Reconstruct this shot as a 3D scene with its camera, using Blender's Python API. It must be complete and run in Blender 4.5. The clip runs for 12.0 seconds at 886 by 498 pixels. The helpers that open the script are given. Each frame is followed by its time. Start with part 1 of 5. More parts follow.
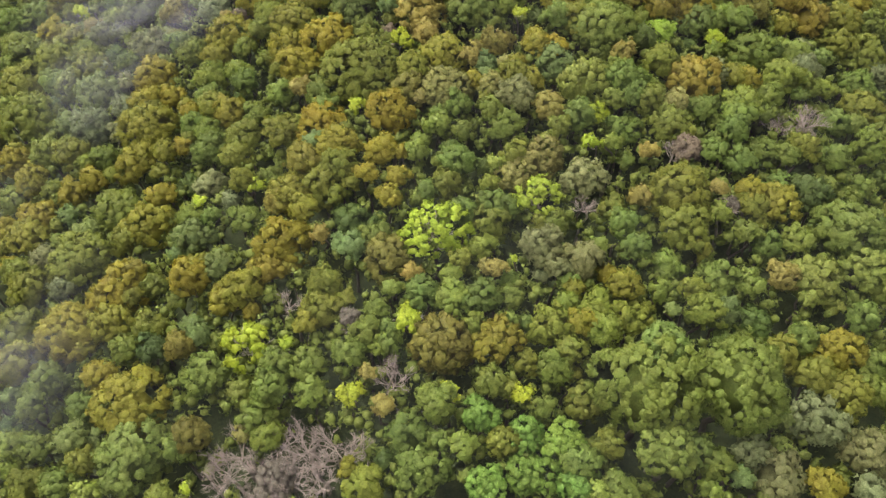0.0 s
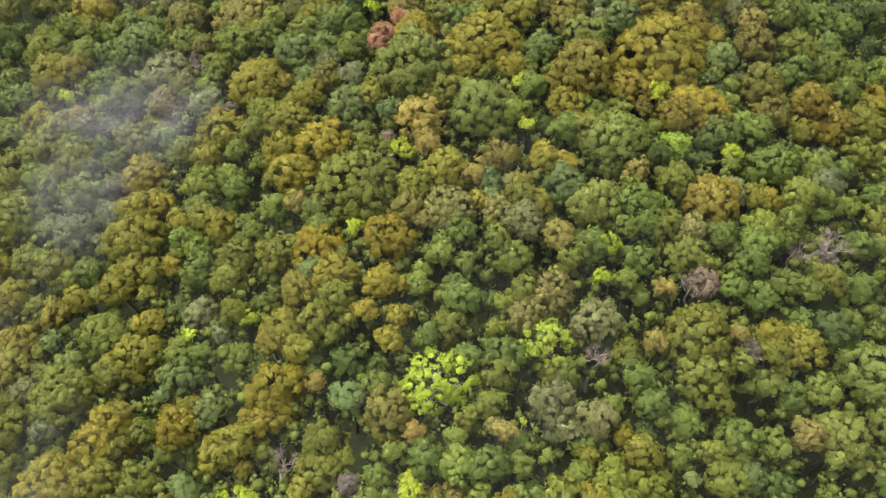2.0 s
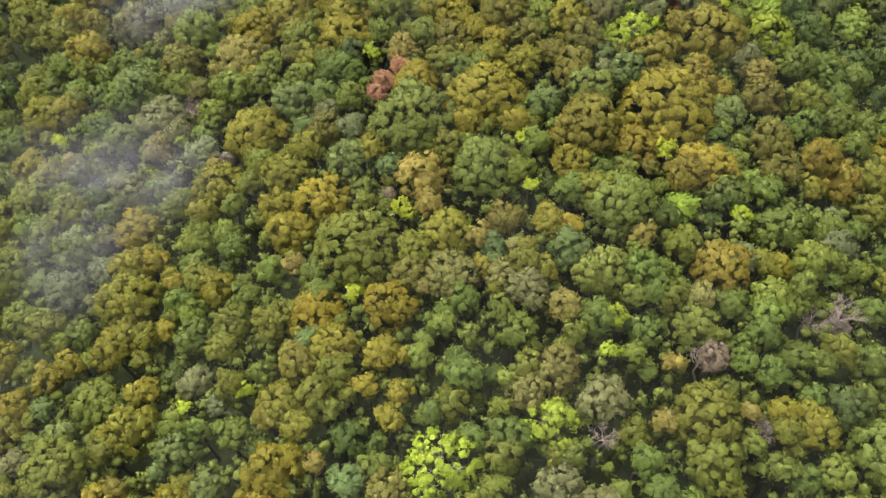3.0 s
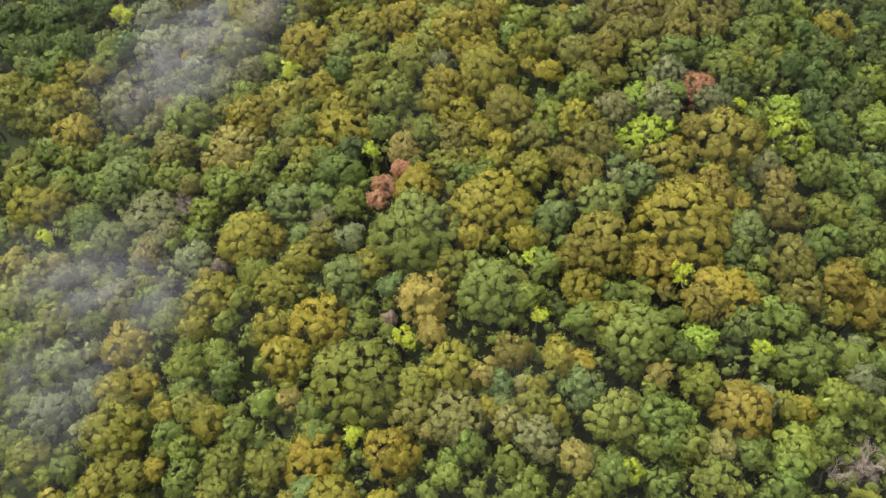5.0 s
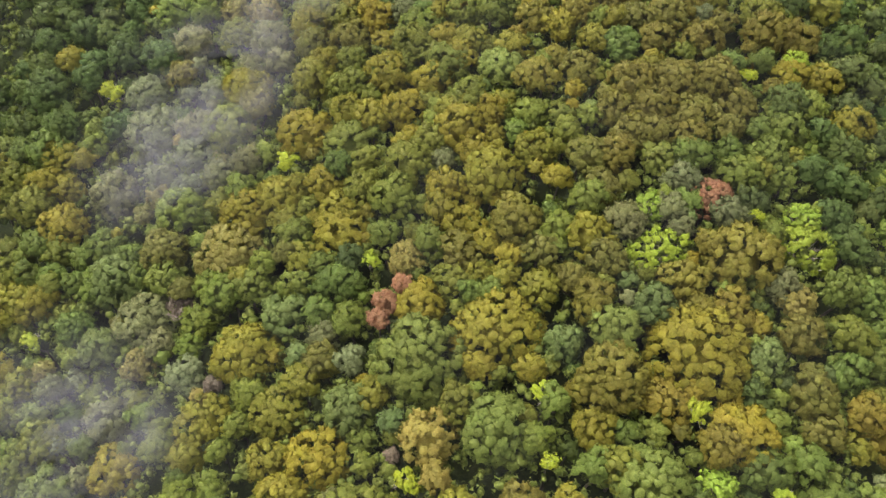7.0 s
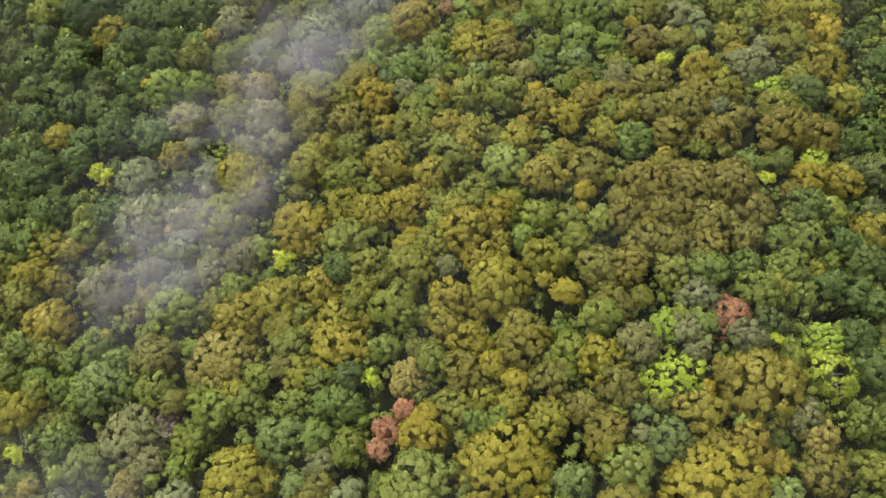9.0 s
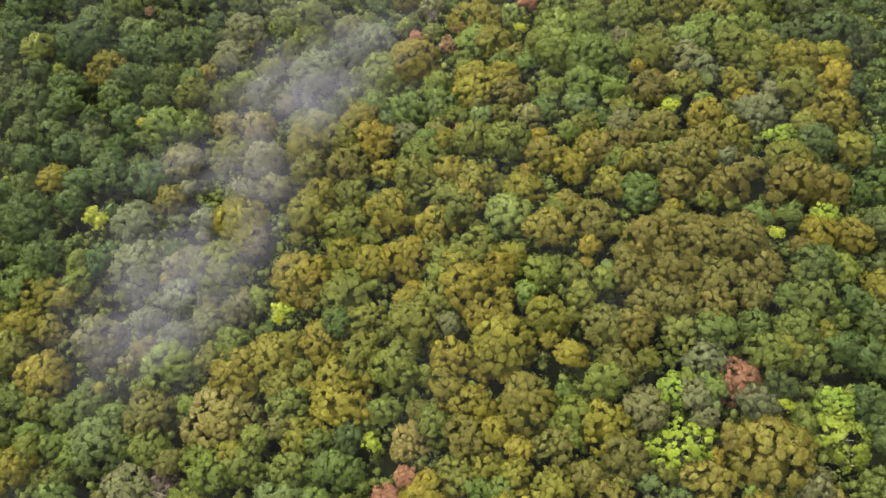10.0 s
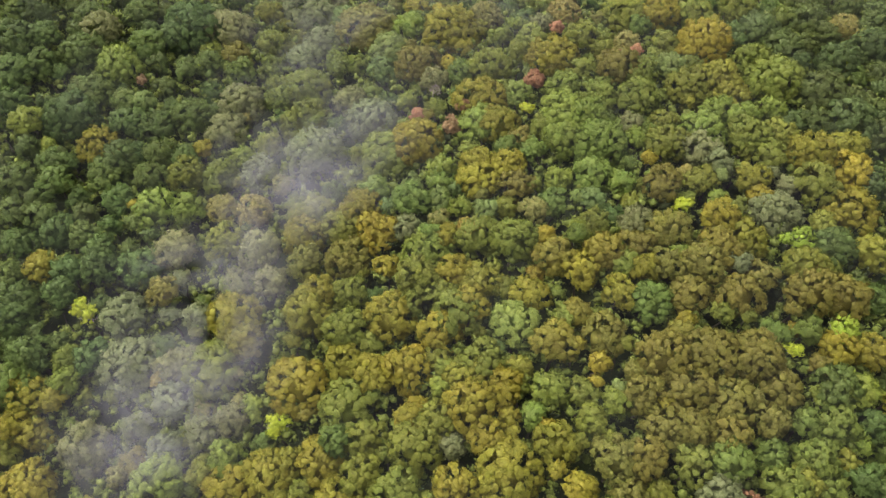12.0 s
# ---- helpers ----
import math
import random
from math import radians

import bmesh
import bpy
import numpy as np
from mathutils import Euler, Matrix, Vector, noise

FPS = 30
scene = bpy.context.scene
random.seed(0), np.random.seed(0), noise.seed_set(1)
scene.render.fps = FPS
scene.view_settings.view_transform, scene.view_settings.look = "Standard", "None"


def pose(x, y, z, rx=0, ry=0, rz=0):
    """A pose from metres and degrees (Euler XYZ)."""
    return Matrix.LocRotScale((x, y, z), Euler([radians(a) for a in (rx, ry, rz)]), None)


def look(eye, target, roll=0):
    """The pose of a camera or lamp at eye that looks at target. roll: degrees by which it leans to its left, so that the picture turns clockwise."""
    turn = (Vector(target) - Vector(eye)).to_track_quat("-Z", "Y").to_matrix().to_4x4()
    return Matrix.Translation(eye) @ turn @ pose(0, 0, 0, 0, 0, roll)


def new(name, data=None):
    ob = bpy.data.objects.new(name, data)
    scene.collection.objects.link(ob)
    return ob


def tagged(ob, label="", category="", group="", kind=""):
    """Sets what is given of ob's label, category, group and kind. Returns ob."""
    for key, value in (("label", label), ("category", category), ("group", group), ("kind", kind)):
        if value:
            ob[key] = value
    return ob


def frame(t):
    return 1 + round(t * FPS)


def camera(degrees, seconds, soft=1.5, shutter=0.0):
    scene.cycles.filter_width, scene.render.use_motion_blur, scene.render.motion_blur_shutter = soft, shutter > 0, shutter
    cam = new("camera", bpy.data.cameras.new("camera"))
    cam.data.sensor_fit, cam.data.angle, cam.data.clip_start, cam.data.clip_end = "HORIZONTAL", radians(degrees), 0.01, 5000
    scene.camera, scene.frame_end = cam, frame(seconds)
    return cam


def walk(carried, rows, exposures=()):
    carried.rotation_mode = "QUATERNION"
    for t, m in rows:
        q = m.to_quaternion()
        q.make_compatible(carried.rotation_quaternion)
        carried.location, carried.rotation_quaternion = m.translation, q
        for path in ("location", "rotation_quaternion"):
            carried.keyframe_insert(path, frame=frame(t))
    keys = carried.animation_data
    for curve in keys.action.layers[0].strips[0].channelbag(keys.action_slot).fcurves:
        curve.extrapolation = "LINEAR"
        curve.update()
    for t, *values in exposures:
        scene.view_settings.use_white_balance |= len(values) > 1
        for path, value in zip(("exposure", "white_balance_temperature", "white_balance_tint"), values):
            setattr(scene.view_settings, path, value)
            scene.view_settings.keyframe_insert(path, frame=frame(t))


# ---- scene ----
cam = camera(60.0, 12.0, soft=1.45)
# seconds, eye in metres, tilt, heading and roll in degrees
PATH = [
    (0.0, -0.074, 0.114, 91.986, 35.672, 0.486, -1.456),
    (0.5, -0.167, 4.500, 93.450, 35.578, 0.416, -1.423),
    (1.0, -0.263, 8.887, 94.908, 35.482, 0.346, -1.384),
    (1.5, -0.363, 13.274, 96.360, 35.385, 0.275, -1.341),
    (2.0, -0.466, 17.661, 97.806, 35.287, 0.203, -1.291),
    (2.5, -0.573, 22.049, 99.246, 35.187, 0.130, -1.237),
    (3.0, -0.683, 26.438, 100.680, 35.085, 0.057, -1.177),
    (3.5, -0.797, 30.827, 102.107, 34.982, -0.017, -1.112),
    (4.0, -0.914, 35.217, 103.528, 34.878, -0.092, -1.041),
    (4.5, -1.034, 39.608, 104.944, 34.772, -0.168, -0.965),
    (5.0, -1.158, 43.999, 106.353, 34.665, -0.244, -0.883),
    (5.5, -1.285, 48.390, 107.756, 34.556, -0.322, -0.797),
    (6.0, -1.416, 52.782, 109.153, 34.446, -0.400, -0.704),
    (6.5, -1.550, 57.175, 110.544, 34.335, -0.478, -0.607),
    (7.0, -1.688, 61.568, 111.929, 34.222, -0.558, -0.504),
    (7.5, -1.829, 65.962, 113.308, 34.107, -0.638, -0.396),
    (8.0, -1.973, 70.356, 114.680, 33.991, -0.719, -0.282),
    (8.5, -2.121, 74.751, 116.047, 33.874, -0.801, -0.163),
    (9.0, -2.272, 79.147, 117.407, 33.755, -0.883, -0.039),
    (9.5, -2.427, 83.543, 118.761, 33.634, -0.967, 0.091),
    (10.0, -2.585, 87.940, 120.109, 33.512, -1.051, 0.226),
    (10.5, -2.746, 92.337, 121.451, 33.389, -1.135, 0.367),
    (11.0, -2.911, 96.734, 122.787, 33.264, -1.221, 0.513),
    (11.5, -3.080, 101.133, 124.117, 33.138, -1.307, 0.664),
    (12.0, -3.252, 105.532, 125.441, 33.010, -1.394, 0.821),
]
EXPOSURE = 2.0
walk(cam, [(t, pose(x, y, z, tilt, 0, turn) @ pose(0, 0, 0, 0, 0, roll)) for t, x, y, z, tilt, turn, roll in PATH], [(0.0, EXPOSURE), (12.0, EXPOSURE - 0.12)])

# ---- sky and light: bright overcast, the sun only felt as a soft direction ----
world = bpy.data.worlds.new("overcast_sky")
scene.world = world
world.use_nodes = True
wn, wl = world.node_tree.nodes, world.node_tree.links
SUN_UP, SUN_TURN = 60.0, -45.0
sky = wn.new("ShaderNodeTexSky")
sky.sky_type = "NISHITA"
sky.sun_disc = False
sky.sun_elevation, sky.sun_rotation = radians(SUN_UP), radians(SUN_TURN)
sky.air_density, sky.dust_density, sky.ozone_density = 1.0, 6.0, 0.6
pale = wn.new("ShaderNodeHueSaturation")
pale.inputs["Saturation"].default_value = 0.08
wl.new(sky.outputs[0], pale.inputs["Color"])
wl.new(pale.outputs[0], wn["Background"].inputs["Color"])
wn["Background"].inputs["Strength"].default_value = 0.15
sun = new("sun", bpy.data.lights.new("sun", "SUN"))
sun.data.energy, sun.data.angle, sun.data.color = 0.5, radians(90), (1.0, 0.98, 0.92)
sun.matrix_world = look((0, 0, 0), (-math.sin(radians(SUN_TURN)) * math.cos(radians(SUN_UP)), -math.cos(radians(SUN_TURN)) * math.cos(radians(SUN_UP)), -math.sin(radians(SUN_UP))))


# ---- materials ----
def material(name):
    m = bpy.data.materials.new(name)
    m.use_nodes = True
    n = m.node_tree.nodes
    n.clear()
    return m, n, m.node_tree.links


def node(n, kind, **values):
    made = n.new(kind)
    for key, value in values.items():
        made.inputs[key.replace("_", " ")].default_value = value
    return made


def math_node(n, l, op, a, b):
    made = n.new("ShaderNodeMath")
    made.operation = op
    for slot, v in zip(made.inputs, (a, b)):
        if isinstance(v, (int, float)):
            slot.default_value = v
        else:
            l.new(v, slot)
    return made.outputs[0]


def foliage(name, spread=0.32, gloss=0.55, thin=0.48, grain=0.5):
    """Leaves in the colour of their tree; each spray a little lighter or darker, patches greener or yellower."""
    m, n, l = material(name)
    info, geo, at = n.new("ShaderNodeObjectInfo"), n.new("ShaderNodeNewGeometry"), n.new("ShaderNodeTexCoord")
    patch = node(n, "ShaderNodeTexNoise", Scale=grain, Detail=3.0)
    l.new(at.outputs["Object"], patch.inputs["Vector"])
    fine = node(n, "ShaderNodeTexNoise", Scale=7.0, Detail=3.0, Roughness=0.6)
    l.new(at.outputs["Object"], fine.inputs["Vector"])
    value = math_node(n, l, "MULTIPLY_ADD", geo.outputs["Random Per Island"], spread)
    value.node.inputs[2].default_value = 1.0 - spread / 2
    value = math_node(n, l, "MULTIPLY", value, math_node(n, l, "ADD", math_node(n, l, "MULTIPLY", patch.outputs["Fac"], 0.5), 0.75))
    value = math_node(n, l, "MULTIPLY", value, math_node(n, l, "ADD", math_node(n, l, "MULTIPLY", fine.outputs["Fac"], 1.5), 0.25))
    value = math_node(n, l, "MULTIPLY", value, math_node(n, l, "ADD", math_node(n, l, "MULTIPLY", info.outputs["Random"], 0.16), 0.92))
    hue = math_node(n, l, "ADD", math_node(n, l, "MULTIPLY", patch.outputs["Color"], 0.05), 0.475)
    shift = n.new("ShaderNodeHueSaturation")
    l.new(hue, shift.inputs["Hue"])
    l.new(value, shift.inputs["Value"])
    l.new(info.outputs["Color"], shift.inputs["Color"])
    relief = node(n, "ShaderNodeBump", Strength=0.6, Distance=0.1)
    l.new(fine.outputs["Fac"], relief.inputs["Height"])
    leaf = node(n, "ShaderNodeBsdfPrincipled", Roughness=gloss)
    l.new(relief.outputs[0], leaf.inputs["Normal"])
    leaf.inputs["Specular IOR Level"].default_value = 0.15
    through_leaf = n.new("ShaderNodeBsdfTranslucent")
    both, out = node(n, "ShaderNodeMixShader", Fac=thin), n.new("ShaderNodeOutputMaterial")
    l.new(shift.outputs[0], leaf.inputs["Base Color"])
    l.new(shift.outputs[0], through_leaf.inputs["Color"])
    l.new(leaf.outputs[0], both.inputs[1])
    l.new(through_leaf.outputs[0], both.inputs[2])
    l.new(both.outputs[0], out.inputs[0])
    return m


def mottled(name, dark, light, scale, roughness, bump=0.3):
    m, n, l = material(name)
    at = n.new("ShaderNodeTexCoord")
    big = node(n, "ShaderNodeTexNoise", Scale=scale, Detail=6.0)
    small = node(n, "ShaderNodeTexNoise", Scale=scale * 9, Detail=4.0)
    for tex in (big, small):
        l.new(at.outputs["Object"], tex.inputs["Vector"])
    mixed = math_node(n, l, "ADD", math_node(n, l, "MULTIPLY", big.outputs["Fac"], 0.6), math_node(n, l, "MULTIPLY", small.outputs["Fac"], 0.4))
    ramp = n.new("ShaderNodeValToRGB")
    ramp.color_ramp.elements[0].position, ramp.color_ramp.elements[1].position = 0.35, 0.68
    ramp.color_ramp.elements[0].color, ramp.color_ramp.elements[1].color = (*dark, 1), (*light, 1)
    l.new(mixed, ramp.inputs[0])
    relief = node(n, "ShaderNodeBump", Strength=bump, Distance=0.1)
    l.new(small.outputs["Fac"], relief.inputs["Height"])
    skin, out = node(n, "ShaderNodeBsdfPrincipled", Roughness=roughness), n.new("ShaderNodeOutputMaterial")
    skin.inputs["Specular IOR Level"].default_value = 0.2
    l.new(ramp.outputs[0], skin.inputs["Base Color"])
    l.new(relief.outputs[0], skin.inputs["Normal"])
    l.new(skin.outputs[0], out.inputs[0])
    return m


LEAVES = foliage("broad_leaves", spread=0.34)
FINE_LEAVES = foliage("fine_leaves", spread=0.38, grain=0.8)
THIN_LEAVES = foliage("fresh_leaves", spread=0.32, gloss=0.5, thin=0.42)
BARK = mottled("bark", (0.05, 0.04, 0.03), (0.16, 0.13, 0.1), 2.0, 0.9)
PALE_BARK = mottled("pale_bark", (0.2, 0.16, 0.13), (0.42, 0.36, 0.31), 1.5, 0.85)
GREY_TWIGS = mottled("grey_twigs", (0.13, 0.1, 0.085), (0.36, 0.285, 0.24), 1.5, 0.9)
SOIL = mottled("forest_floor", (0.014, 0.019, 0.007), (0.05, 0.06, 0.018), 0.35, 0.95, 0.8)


def mist_material():
    """Thin drifting vapour: white droplets, densest in the middle of the bank, torn into wisps."""
    m, n, l = material("mist")
    at = n.new("ShaderNodeTexCoord")
    amount = n.new("ShaderNodeAttribute")
    amount.attribute_name = "vapour"
    slow = node(n, "ShaderNodeTexNoise", Scale=0.06, Detail=6.0, Roughness=0.6, Distortion=1.2)
    l.new(at.outputs["Object"], slow.inputs["Vector"])
    wisp = n.new("ShaderNodeMapRange")
    wisp.inputs["From Min"].default_value, wisp.inputs["From Max"].default_value = 0.34, 0.68
    l.new(slow.outputs["Fac"], wisp.inputs["Value"])
    alpha = math_node(n, l, "MULTIPLY", amount.outputs["Fac"], wisp.outputs[0])
    clear, drops, glow = n.new("ShaderNodeBsdfTransparent"), node(n, "ShaderNodeBsdfDiffuse", Color=(0.385, 0.362, 0.43, 1)), node(n, "ShaderNodeBsdfTranslucent", Color=(0.385, 0.362, 0.43, 1))
    body, both, out = node(n, "ShaderNodeMixShader", Fac=0.5), n.new("ShaderNodeMixShader"), n.new("ShaderNodeOutputMaterial")
    l.new(drops.outputs[0], body.inputs[1])
    l.new(glow.outputs[0], body.inputs[2])
    l.new(alpha, both.inputs[0])
    l.new(clear.outputs[0], both.inputs[1])
    l.new(body.outputs[0], both.inputs[2])
    l.new(both.outputs[0], out.inputs[0])
    return m


MIST = mist_material()

# ---- the lie of the land ----
HILL = [21.631, 3.004, -1.837, -11.541, -10.999, 18.381, 13.316, -12.052, -8.854, -18.382, 20.77, 23.162, -14.787, -11.155, -3.801]


def canopy(x, y):
    """Height of the tree tops: a ridge between two hollows."""
    u, v = np.tanh(np.asarray(x, float) / 85), np.tanh((np.asarray(y, float) - 126) / 110)
    terms = [u ** i * v ** j for i in range(5) for j in range(5 - i)]
    return sum(c * t for c, t in zip(HILL, terms))


TALL = 11.0


def ground_z(x, y):
    return canopy(x, y) - TALL + 0.5 * np.sin(x * 0.21 + 1.3) * np.cos(y * 0.17)


def mesh_of(name, verts, faces, mat, smooth=False, normals=None):
    """A mesh from arrays of corners and of triangles or quads."""
    me = bpy.data.meshes.new(name)
    sizes = np.concatenate([np.full(len(f), f.shape[1]) for f in faces]).astype(np.int32)
    loops = np.concatenate([f.ravel() for f in faces]).astype(np.int32)
    starts = np.concatenate([[0], np.cumsum(sizes)[:-1]]).astype(np.int32)
    me.vertices.add(len(verts))
    me.vertices.foreach_set("co", np.asarray(verts, np.float32).ravel())
    me.loops.add(len(loops))
    me.loops.foreach_set("vertex_index", loops)
    me.polygons.add(len(sizes))
    me.polygons.foreach_set("loop_start", starts)
    me.update(calc_edges=True)
    me.polygons.foreach_set("use_smooth", np.full(len(sizes), smooth))
    if normals is not None:
        me.normals_split_custom_set_from_vertices(normals.tolist())
    me.materials.append(mat)
    return me


def steps(near, far, step, grow):
    out, s = list(np.arange(-near, near + step, step)), step
    while out[-1] < far:
        s *= grow
        out = [out[0] - s] + out + [out[-1] + s]
    return np.array(out)


gx, gy = steps(140, 3500, 4.0, 1.35), steps(190, 3500, 4.0, 1.35) + 110
mx, my = np.meshgrid(gx, gy)
index = np.arange(mx.size).reshape(mx.shape)
quads = np.stack([index[:-1, :-1], index[:-1, 1:], index[1:, 1:], index[1:, :-1]], -1).reshape(-1, 4)
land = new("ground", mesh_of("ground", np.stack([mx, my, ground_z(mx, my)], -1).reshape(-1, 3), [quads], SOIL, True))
tagged(land, "dark forest floor of leaf litter and low undergrowth on a hillside", "ground", kind="structure")

# ---- foliage ----
BALL = bmesh.new()
bmesh.ops.create_icosphere(BALL, subdivisions=1, radius=1.0)
BALL_V = np.array([v.co[:] for v in BALL.verts])
BALL_F = np.array([[v.index for v in f.verts] for f in BALL.faces])
BALL.free()


def sphere_points(rng, count, low):
    """Directions spread evenly, with some disorder, over a sphere above the height low."""
    k = np.arange(count) + rng.uniform(-0.35, 0.35, count) + 0.5
    z = 1 - (1 - low) * k / count
    turn = k * 2.39996 + rng.uniform(0, 6.28) + rng.normal(0, 0.12, count)
    flat = np.sqrt(np.clip(1 - z * z, 0, 1))
    return np.stack([flat * np.cos(turn), flat * np.sin(turn), z], -1)


def unit(v):
    return v / np.maximum(1e-6, np.linalg.norm(v, axis=-1, keepdims=True))


def sprays(rng, centres, radii, per, size, ragged=0.25, lean=0.5, tufts=9, core=0.5):
    """Clumps of foliage: a heart of packed leaves, and round it tufts of small leafy tips. Returns corners, normals and triangles."""
    count = len(centres)
    reach = core * rng.uniform(0.84, 1.16, (count, len(BALL_V), 1))
    shape = rng.uniform(0.78, 1.22, (count, 3)) * (1, 1, 0.86)
    hearts = (BALL_V[None] * reach * shape[:, None] * radii[:, None, None] + centres[:, None]).reshape(-1, 3)
    tris = (BALL_F[None] + (np.arange(count) * len(BALL_V))[:, None, None]).reshape(-1, 3)
    lobes = unit(rng.normal(0, 1, (count, tufts, 3)) + (0, 0, 0.5)) * rng.uniform(0.4, 0.56 + ragged, (count, tufts, 1))
    owner = np.repeat(np.arange(count), np.maximum(12, (per * radii ** 2).astype(int)))
    which = rng.integers(0, tufts, len(owner))
    lobe = lobes[owner, which]
    d = unit(rng.normal(0, 1, lobe.shape) + unit(lobe) * 0.9 + (0, 0, 0.2))
    at = centres[owner] + (lobe + d * rng.uniform(0.3, 0.46, (len(owner), 1))) * radii[owner][:, None] * shape[owner]
    face = unit(d + rng.normal(0, lean, d.shape))
    side = unit(np.cross(face, rng.normal(0, 1, d.shape)))
    along = np.cross(face, side)
    s = size * rng.uniform(0.6, 1.4, (len(owner), 1))
    tips = np.stack([at - along * s * 0.6 - side * s * 0.6, at - along * s * 0.5 + side * s * 0.6, at + along * s + face * s * 0.2], 1).reshape(-1, 3)
    tip_n = np.repeat(unit(0.68 * unit(lobe + d * 0.38) + 0.18 * face), 3, 0)
    leaf = np.arange(len(tips)).reshape(-1, 3) + len(hearts)
    return np.concatenate([hearts, tips]), np.concatenate([np.tile(BALL_V, (count, 1)), tip_n]), np.concatenate([tris, leaf])


# form: size of a clump, clumps, share left out, flatness, leaves per square metre, leaf, ragged edge
FORMS = {
    "dome": (0.66, 2.75, 0.0, 0.95, 60, 0.225, 0.14),
    "loose": (0.67, 2.6, 0.02, 0.96, 60, 0.235, 0.24),
    "fine": (0.50, 2.5, 0.0, 0.88, 84, 0.185, 0.16),
    "airy": (0.56, 2.0, 0.14, 0.72, 100, 0.23, 0.5),
}


def crown_clumps(rng, radius, form):
    """Where the clumps of a crown sit: on the domes that its main limbs carry, side by side, with the odd one sunk or missing."""
    size, many, gone, flat, _, _, ragged = FORMS[form]
    size *= (radius / 3) ** 0.3
    domes = sphere_points(rng, int(np.clip(radius * radius * 0.5, 3, 13)), 0.0) * radius * 0.54 * rng.uniform(0.85, 1.1)
    wide = radius * rng.uniform(0.40, 0.54, len(domes))
    count = max(7, int(many * (1 + 0.1 * max(0, radius - 3.4)) * (radius / size) ** 2))
    d = sphere_points(rng, count, -0.18)
    along = d @ domes.T
    inside = wide ** 2 - (domes ** 2).sum(1) + along ** 2
    out = np.where(inside > 0, along + np.sqrt(np.maximum(inside, 0)), 0).max(1)
    reach = np.maximum(out, radius * (0.3 if form == "airy" else 0.74)) - size * 0.55 + rng.uniform(-ragged, ragged * 0.4, count) * size
    keep = rng.random(count) >= gone
    return (d * reach[:, None] * (1, 1, flat))[keep], (size * rng.uniform(0.74, 1.3, count))[keep]


def crown_leaves(rng, centres, radii, per, size, ragged):
    """Each clump is a small heart of packed leaves under tufts of leafy tips. Returns corners, normals and triangles."""
    count, outward = len(centres), unit(centres + (0, 0, 0.4))
    shape = rng.uniform(0.82, 1.18, (count, 3)) * (1, 1, 0.88)
    hearts = BALL_V[None] * (rng.uniform(0.58, 0.9, (count, len(BALL_V), 1)) * shape[:, None] * radii[:, None, None]) + centres[:, None]
    heart_n = unit(BALL_V[None] * 0.6 + outward[:, None] * 0.6)
    seen = np.einsum("fk,ck->cf", BALL_V[BALL_F].mean(1), outward) > -0.15
    tris = (BALL_F[None] + (np.arange(count) * len(BALL_V))[:, None, None])[seen]
    owner = np.repeat(np.arange(count), np.maximum(14, (per * radii ** 2).astype(int)))
    tufts = unit(rng.normal(0, 1, (count, 8, 3)) + outward[:, None] * 0.7) * rng.uniform(0.5, 0.74 + ragged, (count, 8, 1))
    tuft = tufts[owner, rng.integers(0, 8, len(owner))]
    off = unit(rng.normal(0, 1, tuft.shape) + unit(tuft) * 0.6) * rng.uniform(0.16, 0.38, (len(owner), 1))
    d = unit(tuft + off)
    at = centres[owner] + (tuft + off) * shape[owner] * radii[owner][:, None]
    face = unit(d + 0.6 * unit(off) + rng.normal(0, 0.5, d.shape))
    side = unit(np.cross(face, rng.normal(0, 1, d.shape)))
    ahead = np.cross(face, side)
    s = size * rng.uniform(0.6, 1.4, (len(owner), 1))
    tips = np.stack([at - ahead * s * 0.6 - side * s * 0.6, at - ahead * s * 0.5 + side * s * 0.6, at + ahead * s + face * s * 0.15], 1).reshape(-1, 3)
    tip_n = np.repeat(unit(0.4 * d + 0.55 * outward[owner] + 0.65 * face), 3, 0)
    leaf = np.arange(len(tips)).reshape(-1, 3) + count * len(BALL_V)
    return np.concatenate([hearts.reshape(-1, 3), tips]), np.concatenate([heart_n.reshape(-1, 3), tip_n]), np.concatenate([tris, leaf])


CROWNS = {}
SIZES = (0.8, 1.2, 1.7, 2.2, 2.7, 3.2, 3.8, 4.5, 5.4, 6.6)


def crown_mesh(form, radius, pick, mat):
    size = min(SIZES, key=lambda s: abs(s - radius))
    key = (form, size, pick % 5, mat.name)
    if key not in CROWNS:
        rng = np.random.default_rng(abs(hash_of(key)))
        centres, radii = crown_clumps(rng, size, form)
        v, nrm, t = crown_leaves(rng, centres, radii, *FORMS[form][4:])
        if form != "airy":
            body = (BALL_V * rng.uniform(0.5, 0.6, (len(BALL_V), 1)) * (1, 1, 0.85) - (0, 0, 0.06)) * size
            t = np.concatenate([t, BALL_F + len(v)])
            v, nrm = np.concatenate([v, body]), np.concatenate([nrm, BALL_V])
        CROWNS[key] = mesh_of("crown_" + form, v, [t], mat, True, nrm)
    return CROWNS[key], size


def hash_of(key):
    out = 7
    for ch in str(key):
        out = (out * 131 + ord(ch)) % 1000003
    return out


